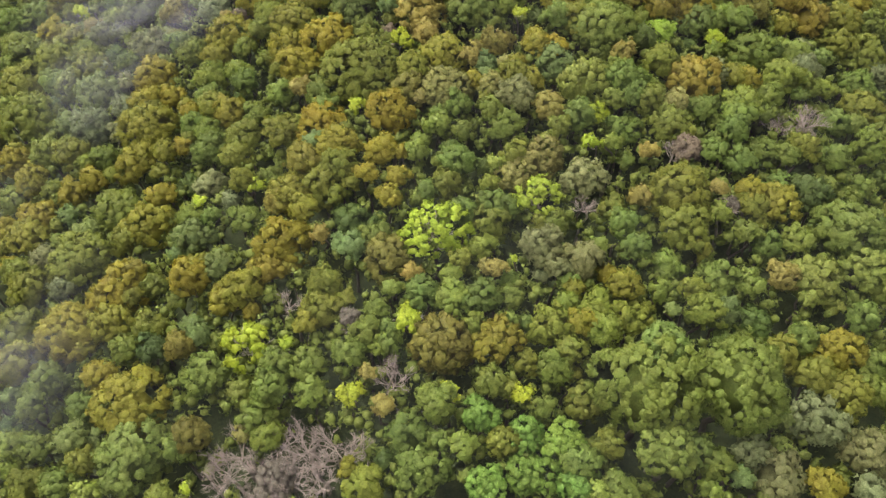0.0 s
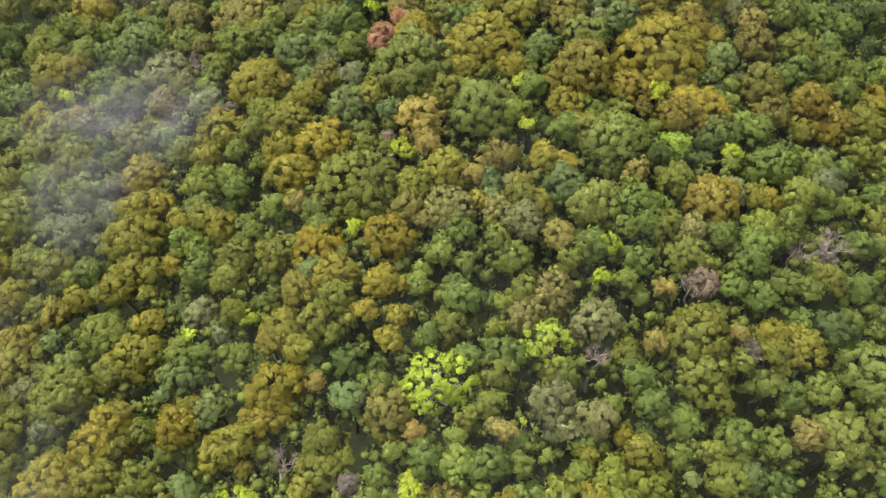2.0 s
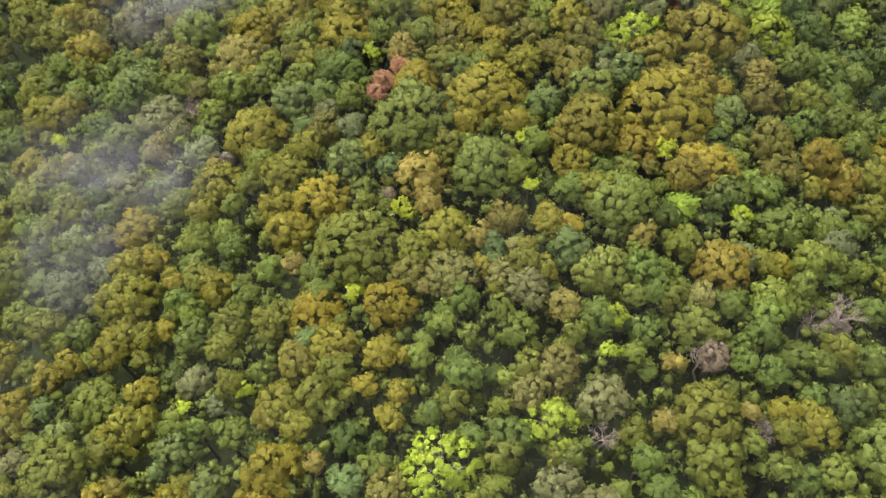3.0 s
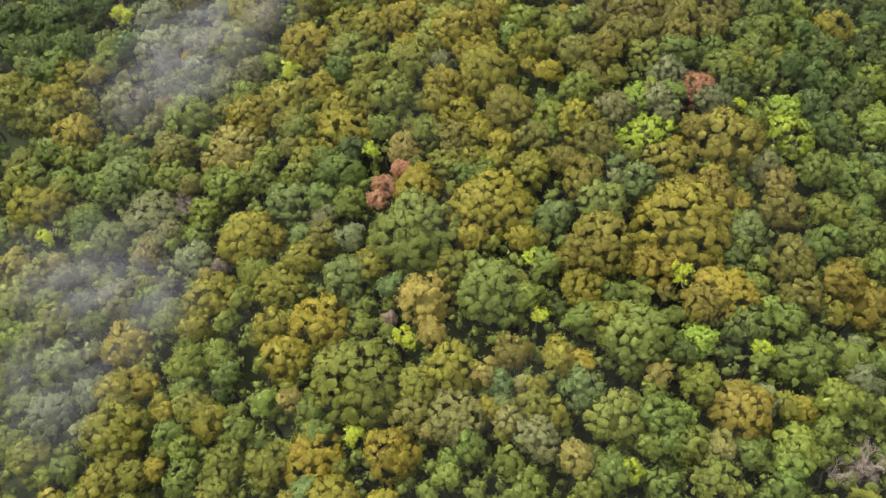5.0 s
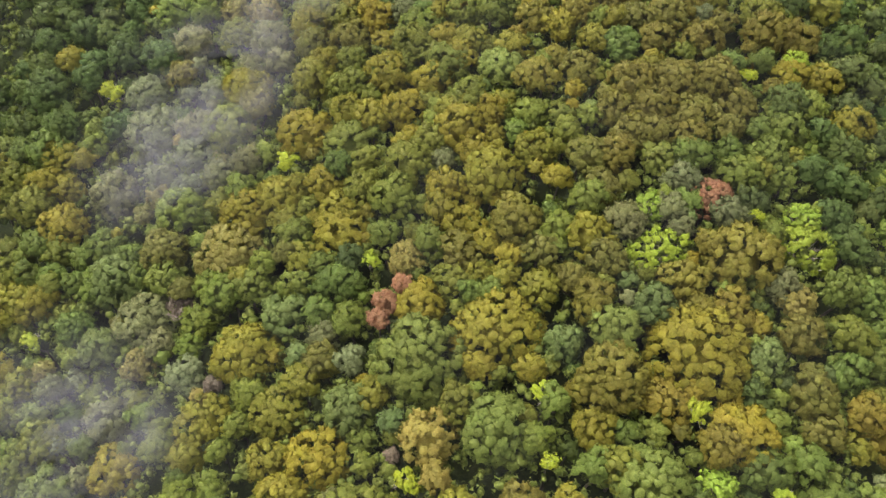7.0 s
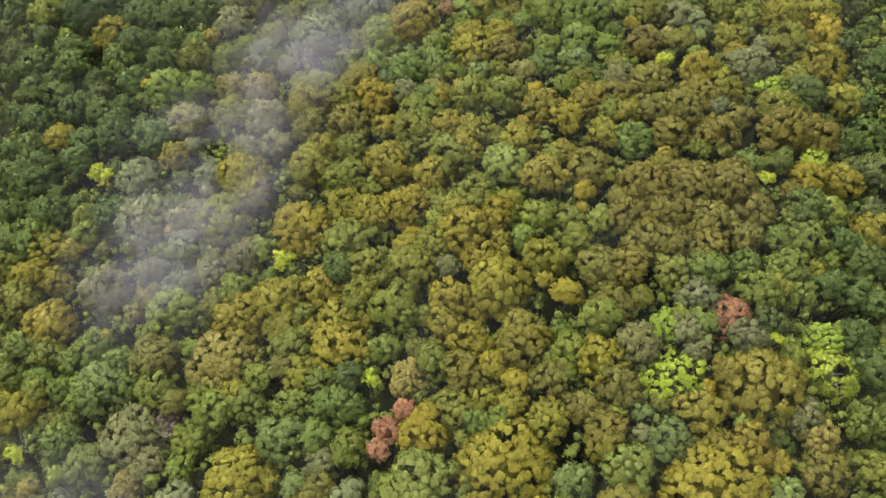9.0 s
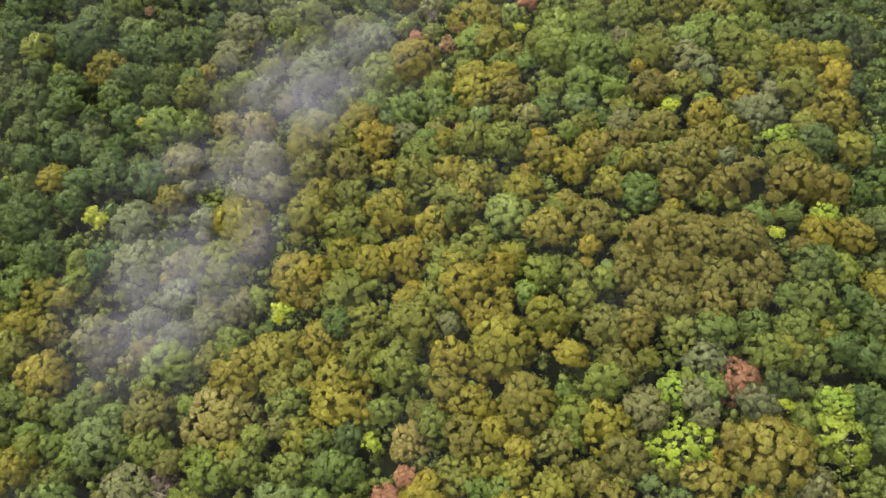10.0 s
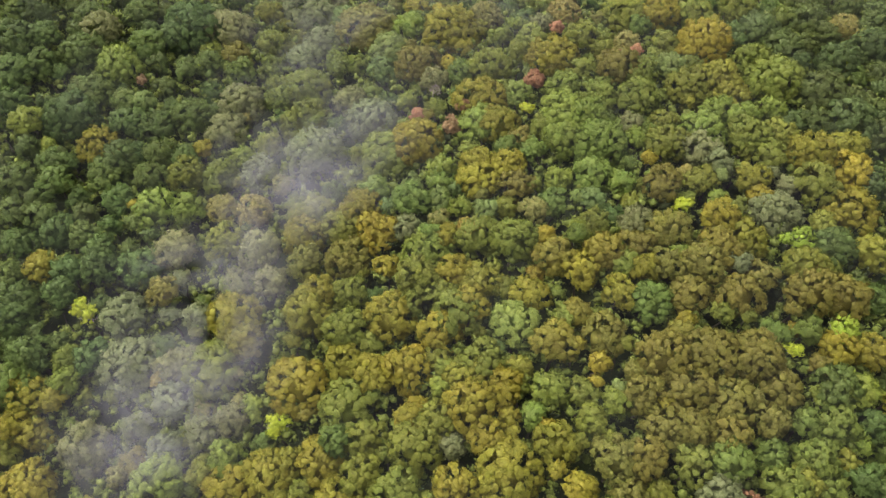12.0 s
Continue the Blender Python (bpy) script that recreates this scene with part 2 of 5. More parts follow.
def tube(points, radii, sides=5):
    """Corners and quads of a tapering round limb along points."""
    verts, quads = [], []
    points = [Vector(p) for p in points]
    for i, (p, r) in enumerate(zip(points, radii)):
        way = (points[min(i + 1, len(points) - 1)] - points[max(i - 1, 0)]).normalized()
        a = way.orthogonal().normalized()
        b = way.cross(a)
        for k in range(sides):
            w = 2 * math.pi * k / sides
            verts.append(p + (a * math.cos(w) + b * math.sin(w)) * r)
        if i:
            for k in range(sides):
                j = (k + 1) % sides
                quads.append([(i - 1) * sides + k, (i - 1) * sides + j, i * sides + j, i * sides + k])
    return np.array([v[:] for v in verts]), np.array(quads)


def tubes(parts, name, mat):
    verts, quads, base = [], [], 0
    for v, q in parts:
        verts.append(v)
        quads.append(q + base)
        base += len(v)
    return mesh_of(name, np.concatenate(verts), [np.concatenate(quads)], mat, True)


def trunk_mesh(pick, mat):
    rng = random.Random(pick)
    pts = [(rng.uniform(-0.04, 0.04) * i, rng.uniform(-0.04, 0.04) * i, i / 4) for i in range(5)]
    return tubes([tube(pts, (0.036, 0.026, 0.022, 0.018, 0.012), 6)], "trunk", mat)


TRUNKS = [trunk_mesh(i, BARK) for i in range(6)]
PALE_TRUNKS = [trunk_mesh(i + 10, PALE_BARK) for i in range(3)]


def limbs(rng, start, depth, spread, parts, width, way, length):
    """Forking limbs that thin towards the twigs."""
    pts, p, w = [Vector(start)], Vector(start), Vector(way)
    count = 3 if depth > 1 else 2
    for _ in range(count):
        w = (w + Vector((rng.uniform(-1, 1), rng.uniform(-1, 1), rng.uniform(-0.4, 0.8))) * 0.2).normalized()
        p = p + w * length / count
        pts.append(p.copy())
    parts.append(tube(pts, [width * (1 - 0.4 * i / count) for i in range(count + 1)], 4 if depth > 1 else 3))
    if depth:
        for k in range(3):
            turn = Vector((rng.uniform(-1, 1), rng.uniform(-1, 1), rng.uniform(-0.2, 0.6))).normalized()
            limbs(rng, pts[-1 if k < 2 else -2], depth - 1, spread, parts, width * 0.64, (w + turn * spread).normalized(), length * rng.uniform(0.6, 0.85))


LIMB_SHAPES = {}


def limb_mesh(pick, mat, bare):
    """Limbs for a crown one metre in radius, from its base upwards and outwards."""
    key = (pick, mat.name, bare)
    if key not in LIMB_SHAPES:
        rng, parts = random.Random(pick + 50), []
        for k in range(7 if bare else 5):
            a = k * (0.9 if bare else 1.26) + rng.uniform(-0.4, 0.4)
            limbs(rng, (0, 0, -0.6), 4 if bare else 2, 0.5 if bare else 0.75, parts, 0.023 if bare else 0.034, Vector((math.cos(a), math.sin(a), rng.uniform(0.6, 1.8))).normalized(), 0.44 if bare else 0.5)
        LIMB_SHAPES[key] = tubes(parts, "branchwork", mat)
    return LIMB_SHAPES[key]


# code: name, label, colour, crown, leaf
KINDS = {
    "go": ("golden_tree", "broadleaf tree with a dense golden-yellow crown on the hillside", (0.201, 0.171, 0.019), "dome", LEAVES),
    "yo": ("golden_olive_tree", "broadleaf tree with a yellowish olive crown among others", (0.169, 0.152, 0.018), "dome", LEAVES),
    "gb": ("golden_brown_tree", "broadleaf tree with a tan, golden-brown clumped crown", (0.163, 0.138, 0.021), "dome", LEAVES),
    "or": ("orange_leaved_tree", "broadleaf tree with a crown turning orange-brown", (0.211, 0.175, 0.040), "loose", LEAVES),
    "rd": ("rust_leaved_tree", "tree with a withered, rusty pink-brown crown", (0.27, 0.135, 0.07), "fine", FINE_LEAVES),
    "ol": ("olive_green_tree", "broadleaf tree with a dense olive-green crown", (0.129, 0.139, 0.021), "dome", LEAVES),
    "om": ("mossy_green_tree", "low broadleaf tree with a mossy olive-green crown below its neighbours", (0.122, 0.137, 0.024), "loose", LEAVES),
    "ob": ("olive_brown_tree", "broadleaf tree with a brownish olive crown", (0.131, 0.119, 0.022), "dome", LEAVES),
    "br": ("brown_leaved_tree", "broadleaf tree with a dull brown-green crown", (0.186, 0.165, 0.043), "fine", FINE_LEAVES),
    "gr": ("green_tree", "broadleaf tree with a mid-green leafy crown", (0.111, 0.140, 0.025), "loose", LEAVES),
    "gm": ("forest_green_tree", "broadleaf tree with a full, forest-green crown", (0.078, 0.107, 0.024), "loose", LEAVES),
    "gl": ("fresh_green_tree", "broadleaf tree with a fresh yellow-green crown", (0.133, 0.157, 0.023), "loose", LEAVES),
    # deep green, with the shade of the gullies put into the leaf colour
    "gd": ("deep_green_tree", "broadleaf tree with a deep green leafy crown in the hollow", (0.071, 0.091, 0.023), "loose", LEAVES),
    "dg": ("dark_green_tree", "low dark green tree in the shade of its neighbours", (0.069, 0.095, 0.018), "loose", LEAVES),
    "lg": ("light_green_tree", "broadleaf tree with a light green leafy crown", (0.139, 0.170, 0.027), "loose", THIN_LEAVES),
    "lb": ("bright_green_tree", "tree with a bright spring-green open crown", (0.205, 0.260, 0.029), "airy", THIN_LEAVES),
    "vi": ("creeper_covered_shrub", "low shrub overgrown with bright green creeper", (0.130, 0.196, 0.032), "fine", FINE_LEAVES),
    "fg": ("feathery_tree", "large tree with a finely feathered deep green crown", (0.115, 0.146, 0.028), "fine", FINE_LEAVES),
    "bg": ("blue_green_tree", "broadleaf tree with a bluish grey-green crown", (0.120, 0.153, 0.042), "loose", LEAVES),
    "gy": ("grey_green_tree", "broadleaf tree with a dull grey-green crown", (0.138, 0.145, 0.055), "loose", LEAVES),
    "pg": ("pale_green_tree", "broadleaf tree with a pale silvery green clumped crown", (0.152, 0.172, 0.033), "dome", LEAVES),
    "li": ("lime_leaved_tree", "tree with sparse lime-yellow leaves on pale limbs", (0.26, 0.30, 0.024), "airy", THIN_LEAVES),
    "rb": ("russet_tree", "broadleaf tree with a dull russet-brown crown", (0.2, 0.125, 0.06), "fine", FINE_LEAVES),
    "tw": ("twiggy_shrub", "half-bare shrub of dense grey-brown twigs", (0.15, 0.118, 0.082), "fine", FINE_LEAVES),
    "ba": ("bare_tree", "leafless tree with a spray of pale grey-brown branches", (0.216, 0.196, 0.153), "", GREY_TWIGS),
}
PLACED = []
CHANCE = random.Random(5)


def part(name, mesh, parent, m, colour=None):
    ob = new(name, mesh)
    ob.parent = parent
    ob.matrix_basis = m
    if colour:
        ob.color = colour
    return ob


def plant(code, *spots, low=0.0):
    """Trees of one kind, each at x, y with its crown's radius; low: how far they stay below the top of the canopy."""
    name, label, colour, form, leaf = KINDS[code]
    for x, y, radius in spots:
        pick = CHANCE.randrange(1000)
        foot = float(ground_z(x, y)) - 0.15
        heart = float(canopy(x, y)) - 0.5 * radius - foot + CHANCE.uniform(-0.7, 0.7) - low + {"dg": -0.8, "om": -0.9, "vi": -0.8, "tw": -1.0, "ba": -0.1, "fg": 4.0, "li": -0.1, "lb": -0.3}.get(code, 0)
        tree = new(name)
        tree.location = (x, y, foot)
        tagged(tree, label, "shrub" if code in ("vi", "tw") else "tree", group=name.replace("_", " ") + "s on the hillside")
        pale = code == "ba"
        spin = CHANCE.uniform(0, 360)
        wide = 1.0 + 0.16 * radius
        part("trunk", (PALE_TRUNKS if pale else TRUNKS)[pick % (3 if pale else 6)], tree, pose(0, 0, 0, 0, 0, spin) @ Matrix.Diagonal((heart * 0.55 * wide, heart * 0.55 * wide, heart, 1)))
        at = pose(0, 0, heart, CHANCE.uniform(-7, 7), CHANCE.uniform(-7, 7), spin)
        if code in ("li", "ba", "lb"):
            part("branchwork", limb_mesh(pick % 4, PALE_BARK if code != "ba" else GREY_TWIGS, code == "ba"), tree, at @ Matrix.Diagonal((radius, radius, radius * 0.85, 1)))
        if form:
            mesh, size = crown_mesh(form, radius, pick, leaf)
            k = radius / size
            tone = CHANCE.uniform(0.9, 1.1)
            warm = CHANCE.uniform(0.92, 1.08)
            part("crown", mesh, tree, at @ Matrix.Diagonal((k, k, k * CHANCE.uniform(0.88, 1.12), 1)), (colour[0] * tone * warm, colour[1] * tone, colour[2] * tone / warm, 1))
        PLACED.append((x, y, radius * (0.6 if code in ("li", "lb") else 1)))


def fill(code, *spots):
    plant(code, *spots, low=0.0 if code == "ba" else 1.1)


# the trees that stand out in the canopy
plant("gm", (57.1, 123.3, 3.7), (55.5, 127.1, 3.1), (60.4, 132.4, 2.7), (57.5, 134.1, 3.5), (53.6, 134.5, 2.7), (60.8, 139.7, 3.5), (57.8, 142.1, 3.0), (53.3, 146.8, 3.8))
plant("gm", (-60.1, 160.9, 3.4), (-71.4, 162.0, 4.0), (-78.9, 162.9, 3.4), (-75.8, 168.9, 4.7), (58.8, 170.1, 3.8), (-80.5, 170.4, 2.9), (-76.1, 171.4, 4.7), (-68.2, 172.9, 3.3))
plant("gm", (-77.9, 176.4, 3.1), (-54.9, 177.0, 4.3), (-62.0, 177.1, 3.6), (-68.1, 177.3, 3.4), (-62.7, 181.0, 3.2), (-78.1, 183.1, 3.7), (-66.4, 184.0, 3.2), (-71.5, 185.5, 4.2))
plant("gm", (-75.1, 188.2, 3.3), (-79.9, 188.8, 3.5), (-61.8, 191.9, 3.5), (-74.0, 195.0, 3.6), (-81.7, 196.2, 4.2), (-56.3, 196.4, 3.6), (-65.3, 198.0, 4.6), (-75.1, 200.1, 3.6))
plant("gm", (-63.3, 201.3, 4.3), (-50.8, 201.7, 3.4), (-55.9, 202.5, 3.7), (-60.7, 202.9, 3.1), (-57.9, 210.0, 4.4), (-63.4, 210.3, 4.0), (-74.9, 211.8, 6.1), (-51.6, 212.4, 4.5))
plant("gm", (-87.3, 214.1, 3.8), (-72.2, 217.6, 5.4), (-87.6, 221.6, 4.5), (-83.2, 224.1, 3.9), (-54.5, 224.4, 2.6), (-43.1, 225.3, 3.3), (-50.6, 227.8, 3.8), (-76.1, 228.2, 5.6))
plant("gm", (-89.6, 229.3, 5.3), (-85.0, 231.8, 4.0), (-64.3, 232.0, 4.7), (-59.0, 235.9, 3.9), (-55.7, 238.8, 6.7), (-77.1, 239.1, 4.1), (-67.2, 242.0, 4.2))
plant("go", (-7.0, 60.8, 2.0), (-6.0, 63.8, 1.8), (-10.0, 64.9, 1.8), (-8.4, 69.5, 2.9), (-14.2, 70.9, 3.6), (-7.5, 75.4, 3.6), (-16.7, 76.1, 4.4), (-38.1, 84.4, 1.8))
plant("go", (15.8, 85.8, 2.2), (13.2, 86.8, 2.7), (-42.1, 89.2, 2.3), (-22.2, 90.4, 4.0), (-17.5, 95.0, 4.8), (-23.9, 95.3, 3.5), (35.6, 95.4, 4.8), (10.0, 104.5, 2.6))
plant("go", (3.5, 105.2, 2.6), (32.2, 106.4, 7.5), (6.6, 111.3, 6.3), (-29.6, 112.0, 5.6), (7.9, 121.1, 2.5), (19.5, 123.8, 3.8), (-16.4, 130.2, 5.0), (15.9, 134.0, 2.7))
plant("go", (6.5, 136.6, 5.1), (-55.8, 137.3, 1.2), (-33.2, 137.4, 4.2), (-27.4, 139.0, 4.5), (-5.5, 147.2, 2.0), (20.5, 151.5, 2.1), (-1.9, 159.1, 4.1), (19.8, 166.9, 3.5))
plant("go", (-12.6, 179.6, 4.1), (49.6, 179.7, 2.6), (66.3, 185.1, 4.5), (5.1, 187.6, 4.0), (33.3, 188.2, 1.5), (60.4, 188.4, 4.3), (10.0, 189.9, 3.9), (-58.4, 190.5, 1.4))
plant("go", (4.7, 191.2, 4.3), (48.9, 218.6, 5.6), (1.2, 234.0, 6.5))
plant("yo", (36.4, 24.5, 2.2), (-10.0, 26.9, 1.2), (-35.7, 36.4, 4.8), (42.4, 39.4, 3.1), (5.1, 39.7, 3.1), (-40.6, 40.4, 2.6), (14.4, 41.6, 2.0), (-16.2, 44.0, 1.8))
plant("yo", (13.9, 46.0, 1.4), (19.6, 46.2, 2.3), (-46.2, 47.0, 4.3), (-40.8, 47.5, 3.1), (-26.7, 48.7, 2.3), (-25.1, 49.3, 2.6), (-23.8, 49.9, 2.6), (-31.8, 52.2, 3.0))
plant("yo", (-41.3, 52.8, 4.0), (-20.0, 55.6, 3.9), (40.4, 59.1, 3.0), (37.2, 60.2, 2.2), (-17.9, 60.9, 2.4), (-39.9, 63.1, 3.8), (-19.7, 64.0, 3.3), (-58.6, 64.4, 3.4))
plant("yo", (-58.0, 67.9, 3.2), (-39.1, 68.0, 2.4), (-54.0, 72.3, 2.7), (-51.1, 73.6, 2.3), (-45.1, 74.8, 3.0), (-61.5, 75.3, 3.0), (-40.2, 76.0, 2.2), (-37.6, 76.7, 1.7))
plant("yo", (-44.1, 76.9, 3.1), (11.8, 79.4, 2.1), (41.4, 79.5, 1.9), (4.5, 80.5, 1.7), (-67.1, 81.3, 3.0), (-44.2, 82.2, 4.9), (-31.5, 82.6, 2.9), (10.0, 83.0, 1.5))
plant("yo", (-0.1, 86.0, 3.8), (-46.2, 89.1, 3.3), (17.1, 96.3, 3.3), (-46.7, 96.4, 3.7), (-36.2, 97.3, 2.9), (-34.6, 101.6, 4.4), (-23.8, 102.0, 4.3), (-10.7, 102.9, 2.9))
plant("yo", (-20.8, 105.8, 3.2), (-70.3, 114.1, 2.9), (-4.3, 115.8, 4.2), (12.0, 116.2, 3.3), (7.4, 118.3, 2.3), (4.1, 119.0, 2.4), (5.0, 123.8, 2.4), (-31.8, 124.3, 2.5))
plant("yo", (-67.5, 125.7, 4.0), (-70.9, 125.8, 4.1), (-22.5, 126.6, 3.2), (2.1, 127.8, 3.7), (-1.0, 130.7, 3.4), (-17.0, 134.2, 3.8), (-25.9, 134.5, 3.4), (-32.3, 134.6, 3.4))
plant("yo", (-0.1, 135.2, 3.5), (52.4, 137.0, 2.3), (13.7, 140.1, 3.7), (-66.0, 140.2, 4.7), (-24.6, 140.2, 3.2), (-19.7, 140.6, 4.1), (4.2, 141.2, 3.3), (7.3, 144.4, 1.9))
plant("yo", (63.6, 144.6, 3.6), (-6.8, 145.6, 2.9), (2.3, 146.5, 4.4), (-67.1, 148.1, 3.0), (7.1, 148.4, 3.1), (-71.7, 149.8, 3.8), (2.0, 151.1, 3.5), (60.7, 152.7, 3.4))
plant("yo", (55.2, 152.8, 3.4), (-12.5, 153.1, 3.9), (-7.4, 153.1, 3.9), (-24.0, 153.1, 5.5), (-65.2, 153.8, 2.7), (-16.8, 155.1, 3.6), (-70.4, 155.1, 3.9), (25.0, 162.3, 3.0))
plant("yo", (-9.9, 162.4, 4.8), (2.3, 163.0, 3.4), (11.8, 163.8, 3.4), (-23.5, 164.8, 4.6), (-36.5, 165.6, 5.1), (28.9, 166.0, 2.9), (4.2, 166.9, 3.5), (-22.6, 168.0, 4.0))
plant("yo", (65.1, 169.4, 3.8), (-0.2, 169.8, 3.6), (45.7, 171.8, 3.8), (-10.8, 172.4, 2.6), (42.0, 175.6, 3.5), (-1.0, 176.4, 2.6), (63.8, 177.0, 4.6), (-73.4, 178.5, 3.4))
plant("yo", (-25.8, 181.3, 4.5), (49.1, 182.9, 3.1), (-15.9, 186.1, 4.7), (67.0, 190.6, 4.1), (-5.9, 199.9, 5.3), (8.8, 201.4, 4.4), (-47.6, 203.3, 2.2), (50.4, 203.6, 4.3))
plant("yo", (-68.1, 203.9, 4.3), (49.2, 207.4, 4.1), (6.0, 209.1, 5.5), (20.8, 218.5, 5.2), (43.5, 230.0, 4.5))
plant("gb", (-21.2, 51.9, 2.3), (-21.4, 62.6, 2.4), (-18.4, 69.2, 3.4), (34.3, 79.6, 4.2), (32.0, 93.2, 3.1), (55.0, 95.6, 3.8), (52.3, 98.1, 3.2), (26.4, 99.5, 3.5))
plant("gb", (17.7, 101.5, 3.6), (20.5, 102.6, 5.0), (37.2, 111.8, 3.6), (32.8, 112.5, 3.1), (19.0, 113.4, 3.4), (31.8, 116.4, 3.5), (40.8, 119.9, 5.9), (36.0, 121.5, 2.5))
plant("gb", (9.6, 127.6, 4.6), (14.5, 155.0, 3.6), (16.2, 169.5, 3.8), (23.5, 169.8, 3.8), (41.8, 169.9, 4.1))
plant("or", (-6.8, 32.9, 1.4), (-4.1, 49.4, 1.6), (-15.6, 56.2, 1.4), (23.6, 59.3, 1.9), (25.7, 66.3, 1.4), (13.8, 73.7, 2.7), (24.8, 83.7, 1.9), (4.1, 85.0, 2.2))
plant("or", (-2.5, 91.1, 2.4), (-3.2, 96.3, 4.2), (-35.7, 105.4, 1.3), (47.0, 113.2, 3.2), (2.8, 178.0, 2.3))
plant("rd", (-10.3, 113.3, 1.9), (-9.2, 116.4, 2.3), (-6.9, 118.8, 1.9), (38.1, 129.8, 3.6), (-5.9, 207.2, 2.0), (16.3, 211.9, 2.4), (32.5, 216.2, 1.7), (35.8, 216.6, 1.6))
plant("rd", (22.2, 228.0, 1.8))
plant("ol", (-29.3, 25.2, 1.6), (5.1, 28.9, 2.0), (-39.1, 29.7, 2.0), (41.5, 34.4, 3.0), (4.3, 34.9, 2.0), (38.7, 36.1, 2.7), (35.5, 38.5, 2.4), (-52.5, 43.4, 3.5))
plant("ol", (-14.5, 46.0, 2.9), (-35.6, 46.2, 2.6), (-14.4, 49.4, 2.6), (-54.4, 49.7, 3.4), (1.5, 50.9, 1.6), (27.7, 54.3, 3.4), (-54.0, 54.4, 3.1), (5.3, 55.8, 2.6))
plant("ol", (37.2, 58.5, 2.3), (-58.0, 58.6, 2.6), (-48.4, 58.9, 4.6), (28.1, 59.9, 4.5), (-42.4, 61.0, 2.9), (0.0, 62.4, 2.8), (-16.0, 64.7, 3.3), (-13.9, 67.1, 2.9))
plant("ol", (-27.0, 67.1, 2.1), (-45.7, 67.5, 4.0), (46.7, 68.7, 2.5), (14.6, 70.1, 1.8), (29.0, 71.5, 3.3), (-63.6, 73.0, 3.3), (-29.1, 73.2, 2.7), (6.1, 73.6, 2.0))
plant("ol", (27.1, 75.2, 2.6), (-22.3, 75.3, 3.2), (-28.2, 76.6, 3.0), (-56.1, 79.7, 3.4), (39.8, 80.1, 1.9), (9.5, 80.3, 2.3), (-4.3, 83.6, 2.7), (-34.4, 85.0, 3.3))
plant("ol", (-12.0, 85.2, 6.5), (-44.7, 85.9, 2.6), (19.3, 91.3, 3.2), (-62.2, 97.7, 3.3), (-40.5, 98.9, 2.7), (0.3, 100.3, 3.0), (-29.4, 100.5, 2.2), (-59.6, 101.3, 3.6))
plant("ol", (-68.5, 107.7, 3.8), (54.1, 108.9, 3.6), (-66.5, 111.4, 3.0), (0.3, 118.3, 3.0), (-22.8, 121.4, 3.1), (-29.8, 122.3, 3.2), (-2.7, 125.6, 3.1), (-45.1, 126.6, 3.4))
plant("ol", (-65.6, 128.6, 2.7), (-23.7, 130.4, 3.3), (-74.0, 131.5, 3.9), (45.4, 134.1, 2.7), (-8.4, 134.7, 3.9), (-65.3, 134.8, 3.1), (-13.7, 137.5, 3.8), (-37.7, 140.3, 3.0))
plant("ol", (-6.0, 141.2, 4.3), (18.4, 143.2, 2.8), (-13.0, 143.3, 3.4), (-2.5, 144.4, 3.4), (-72.7, 145.3, 4.3), (-16.1, 148.6, 4.9), (3.9, 153.1, 4.0), (-38.4, 156.9, 5.2))
plant("ol", (-64.8, 161.1, 2.8), (-16.7, 161.3, 4.3), (0.5, 161.6, 4.2), (-7.4, 164.4, 3.2), (-2.0, 165.7, 3.2), (53.1, 165.8, 3.7), (-16.8, 168.0, 3.3), (-5.7, 168.8, 4.6))
plant("ol", (9.9, 173.9, 4.3), (4.1, 175.9, 4.0), (9.0, 181.2, 2.6), (-18.6, 181.3, 4.2), (-40.2, 181.6, 4.0), (59.6, 182.4, 4.4), (40.8, 183.0, 3.1), (-24.7, 186.3, 4.8))
plant("ol", (53.2, 187.8, 3.2), (36.9, 191.2, 3.8), (50.6, 192.2, 4.3), (56.7, 193.3, 3.8), (-43.4, 196.1, 4.2), (-49.6, 197.1, 4.2), (-11.2, 198.1, 5.7), (34.4, 204.1, 4.4))
plant("ol", (27.3, 204.3, 4.1), (43.8, 205.8, 4.9), (-28.6, 210.1, 5.1), (36.5, 210.8, 3.6), (56.8, 212.3, 4.3), (8.7, 218.8, 4.8), (-29.0, 220.5, 5.3), (26.8, 223.9, 4.1))
plant("ol", (58.0, 229.5, 3.8), (35.6, 230.4, 4.7), (-37.8, 235.2, 4.2), (-39.7, 245.9, 3.6))
plant("ob", (-27.3, 31.5, 2.5), (-0.6, 40.0, 4.1), (-31.0, 43.0, 2.2), (-6.8, 52.2, 3.4), (-40.0, 55.5, 1.8), (-4.7, 80.4, 3.5), (7.4, 87.9, 2.8), (46.4, 96.0, 3.2))
plant("ob", (45.6, 100.3, 3.8), (46.5, 103.3, 2.2), (46.8, 108.7, 3.7), (-18.0, 108.8, 3.2), (16.5, 117.4, 2.9), (21.2, 119.7, 3.8), (12.8, 121.6, 3.0), (2.0, 122.8, 4.2))
plant("ob", (-41.6, 124.3, 2.6), (-25.1, 127.7, 2.6), (-46.0, 131.9, 4.5), (22.5, 132.8, 3.4), (21.1, 137.5, 3.8), (25.1, 137.7, 3.6), (36.9, 140.5, 3.5), (32.1, 141.5, 3.2))
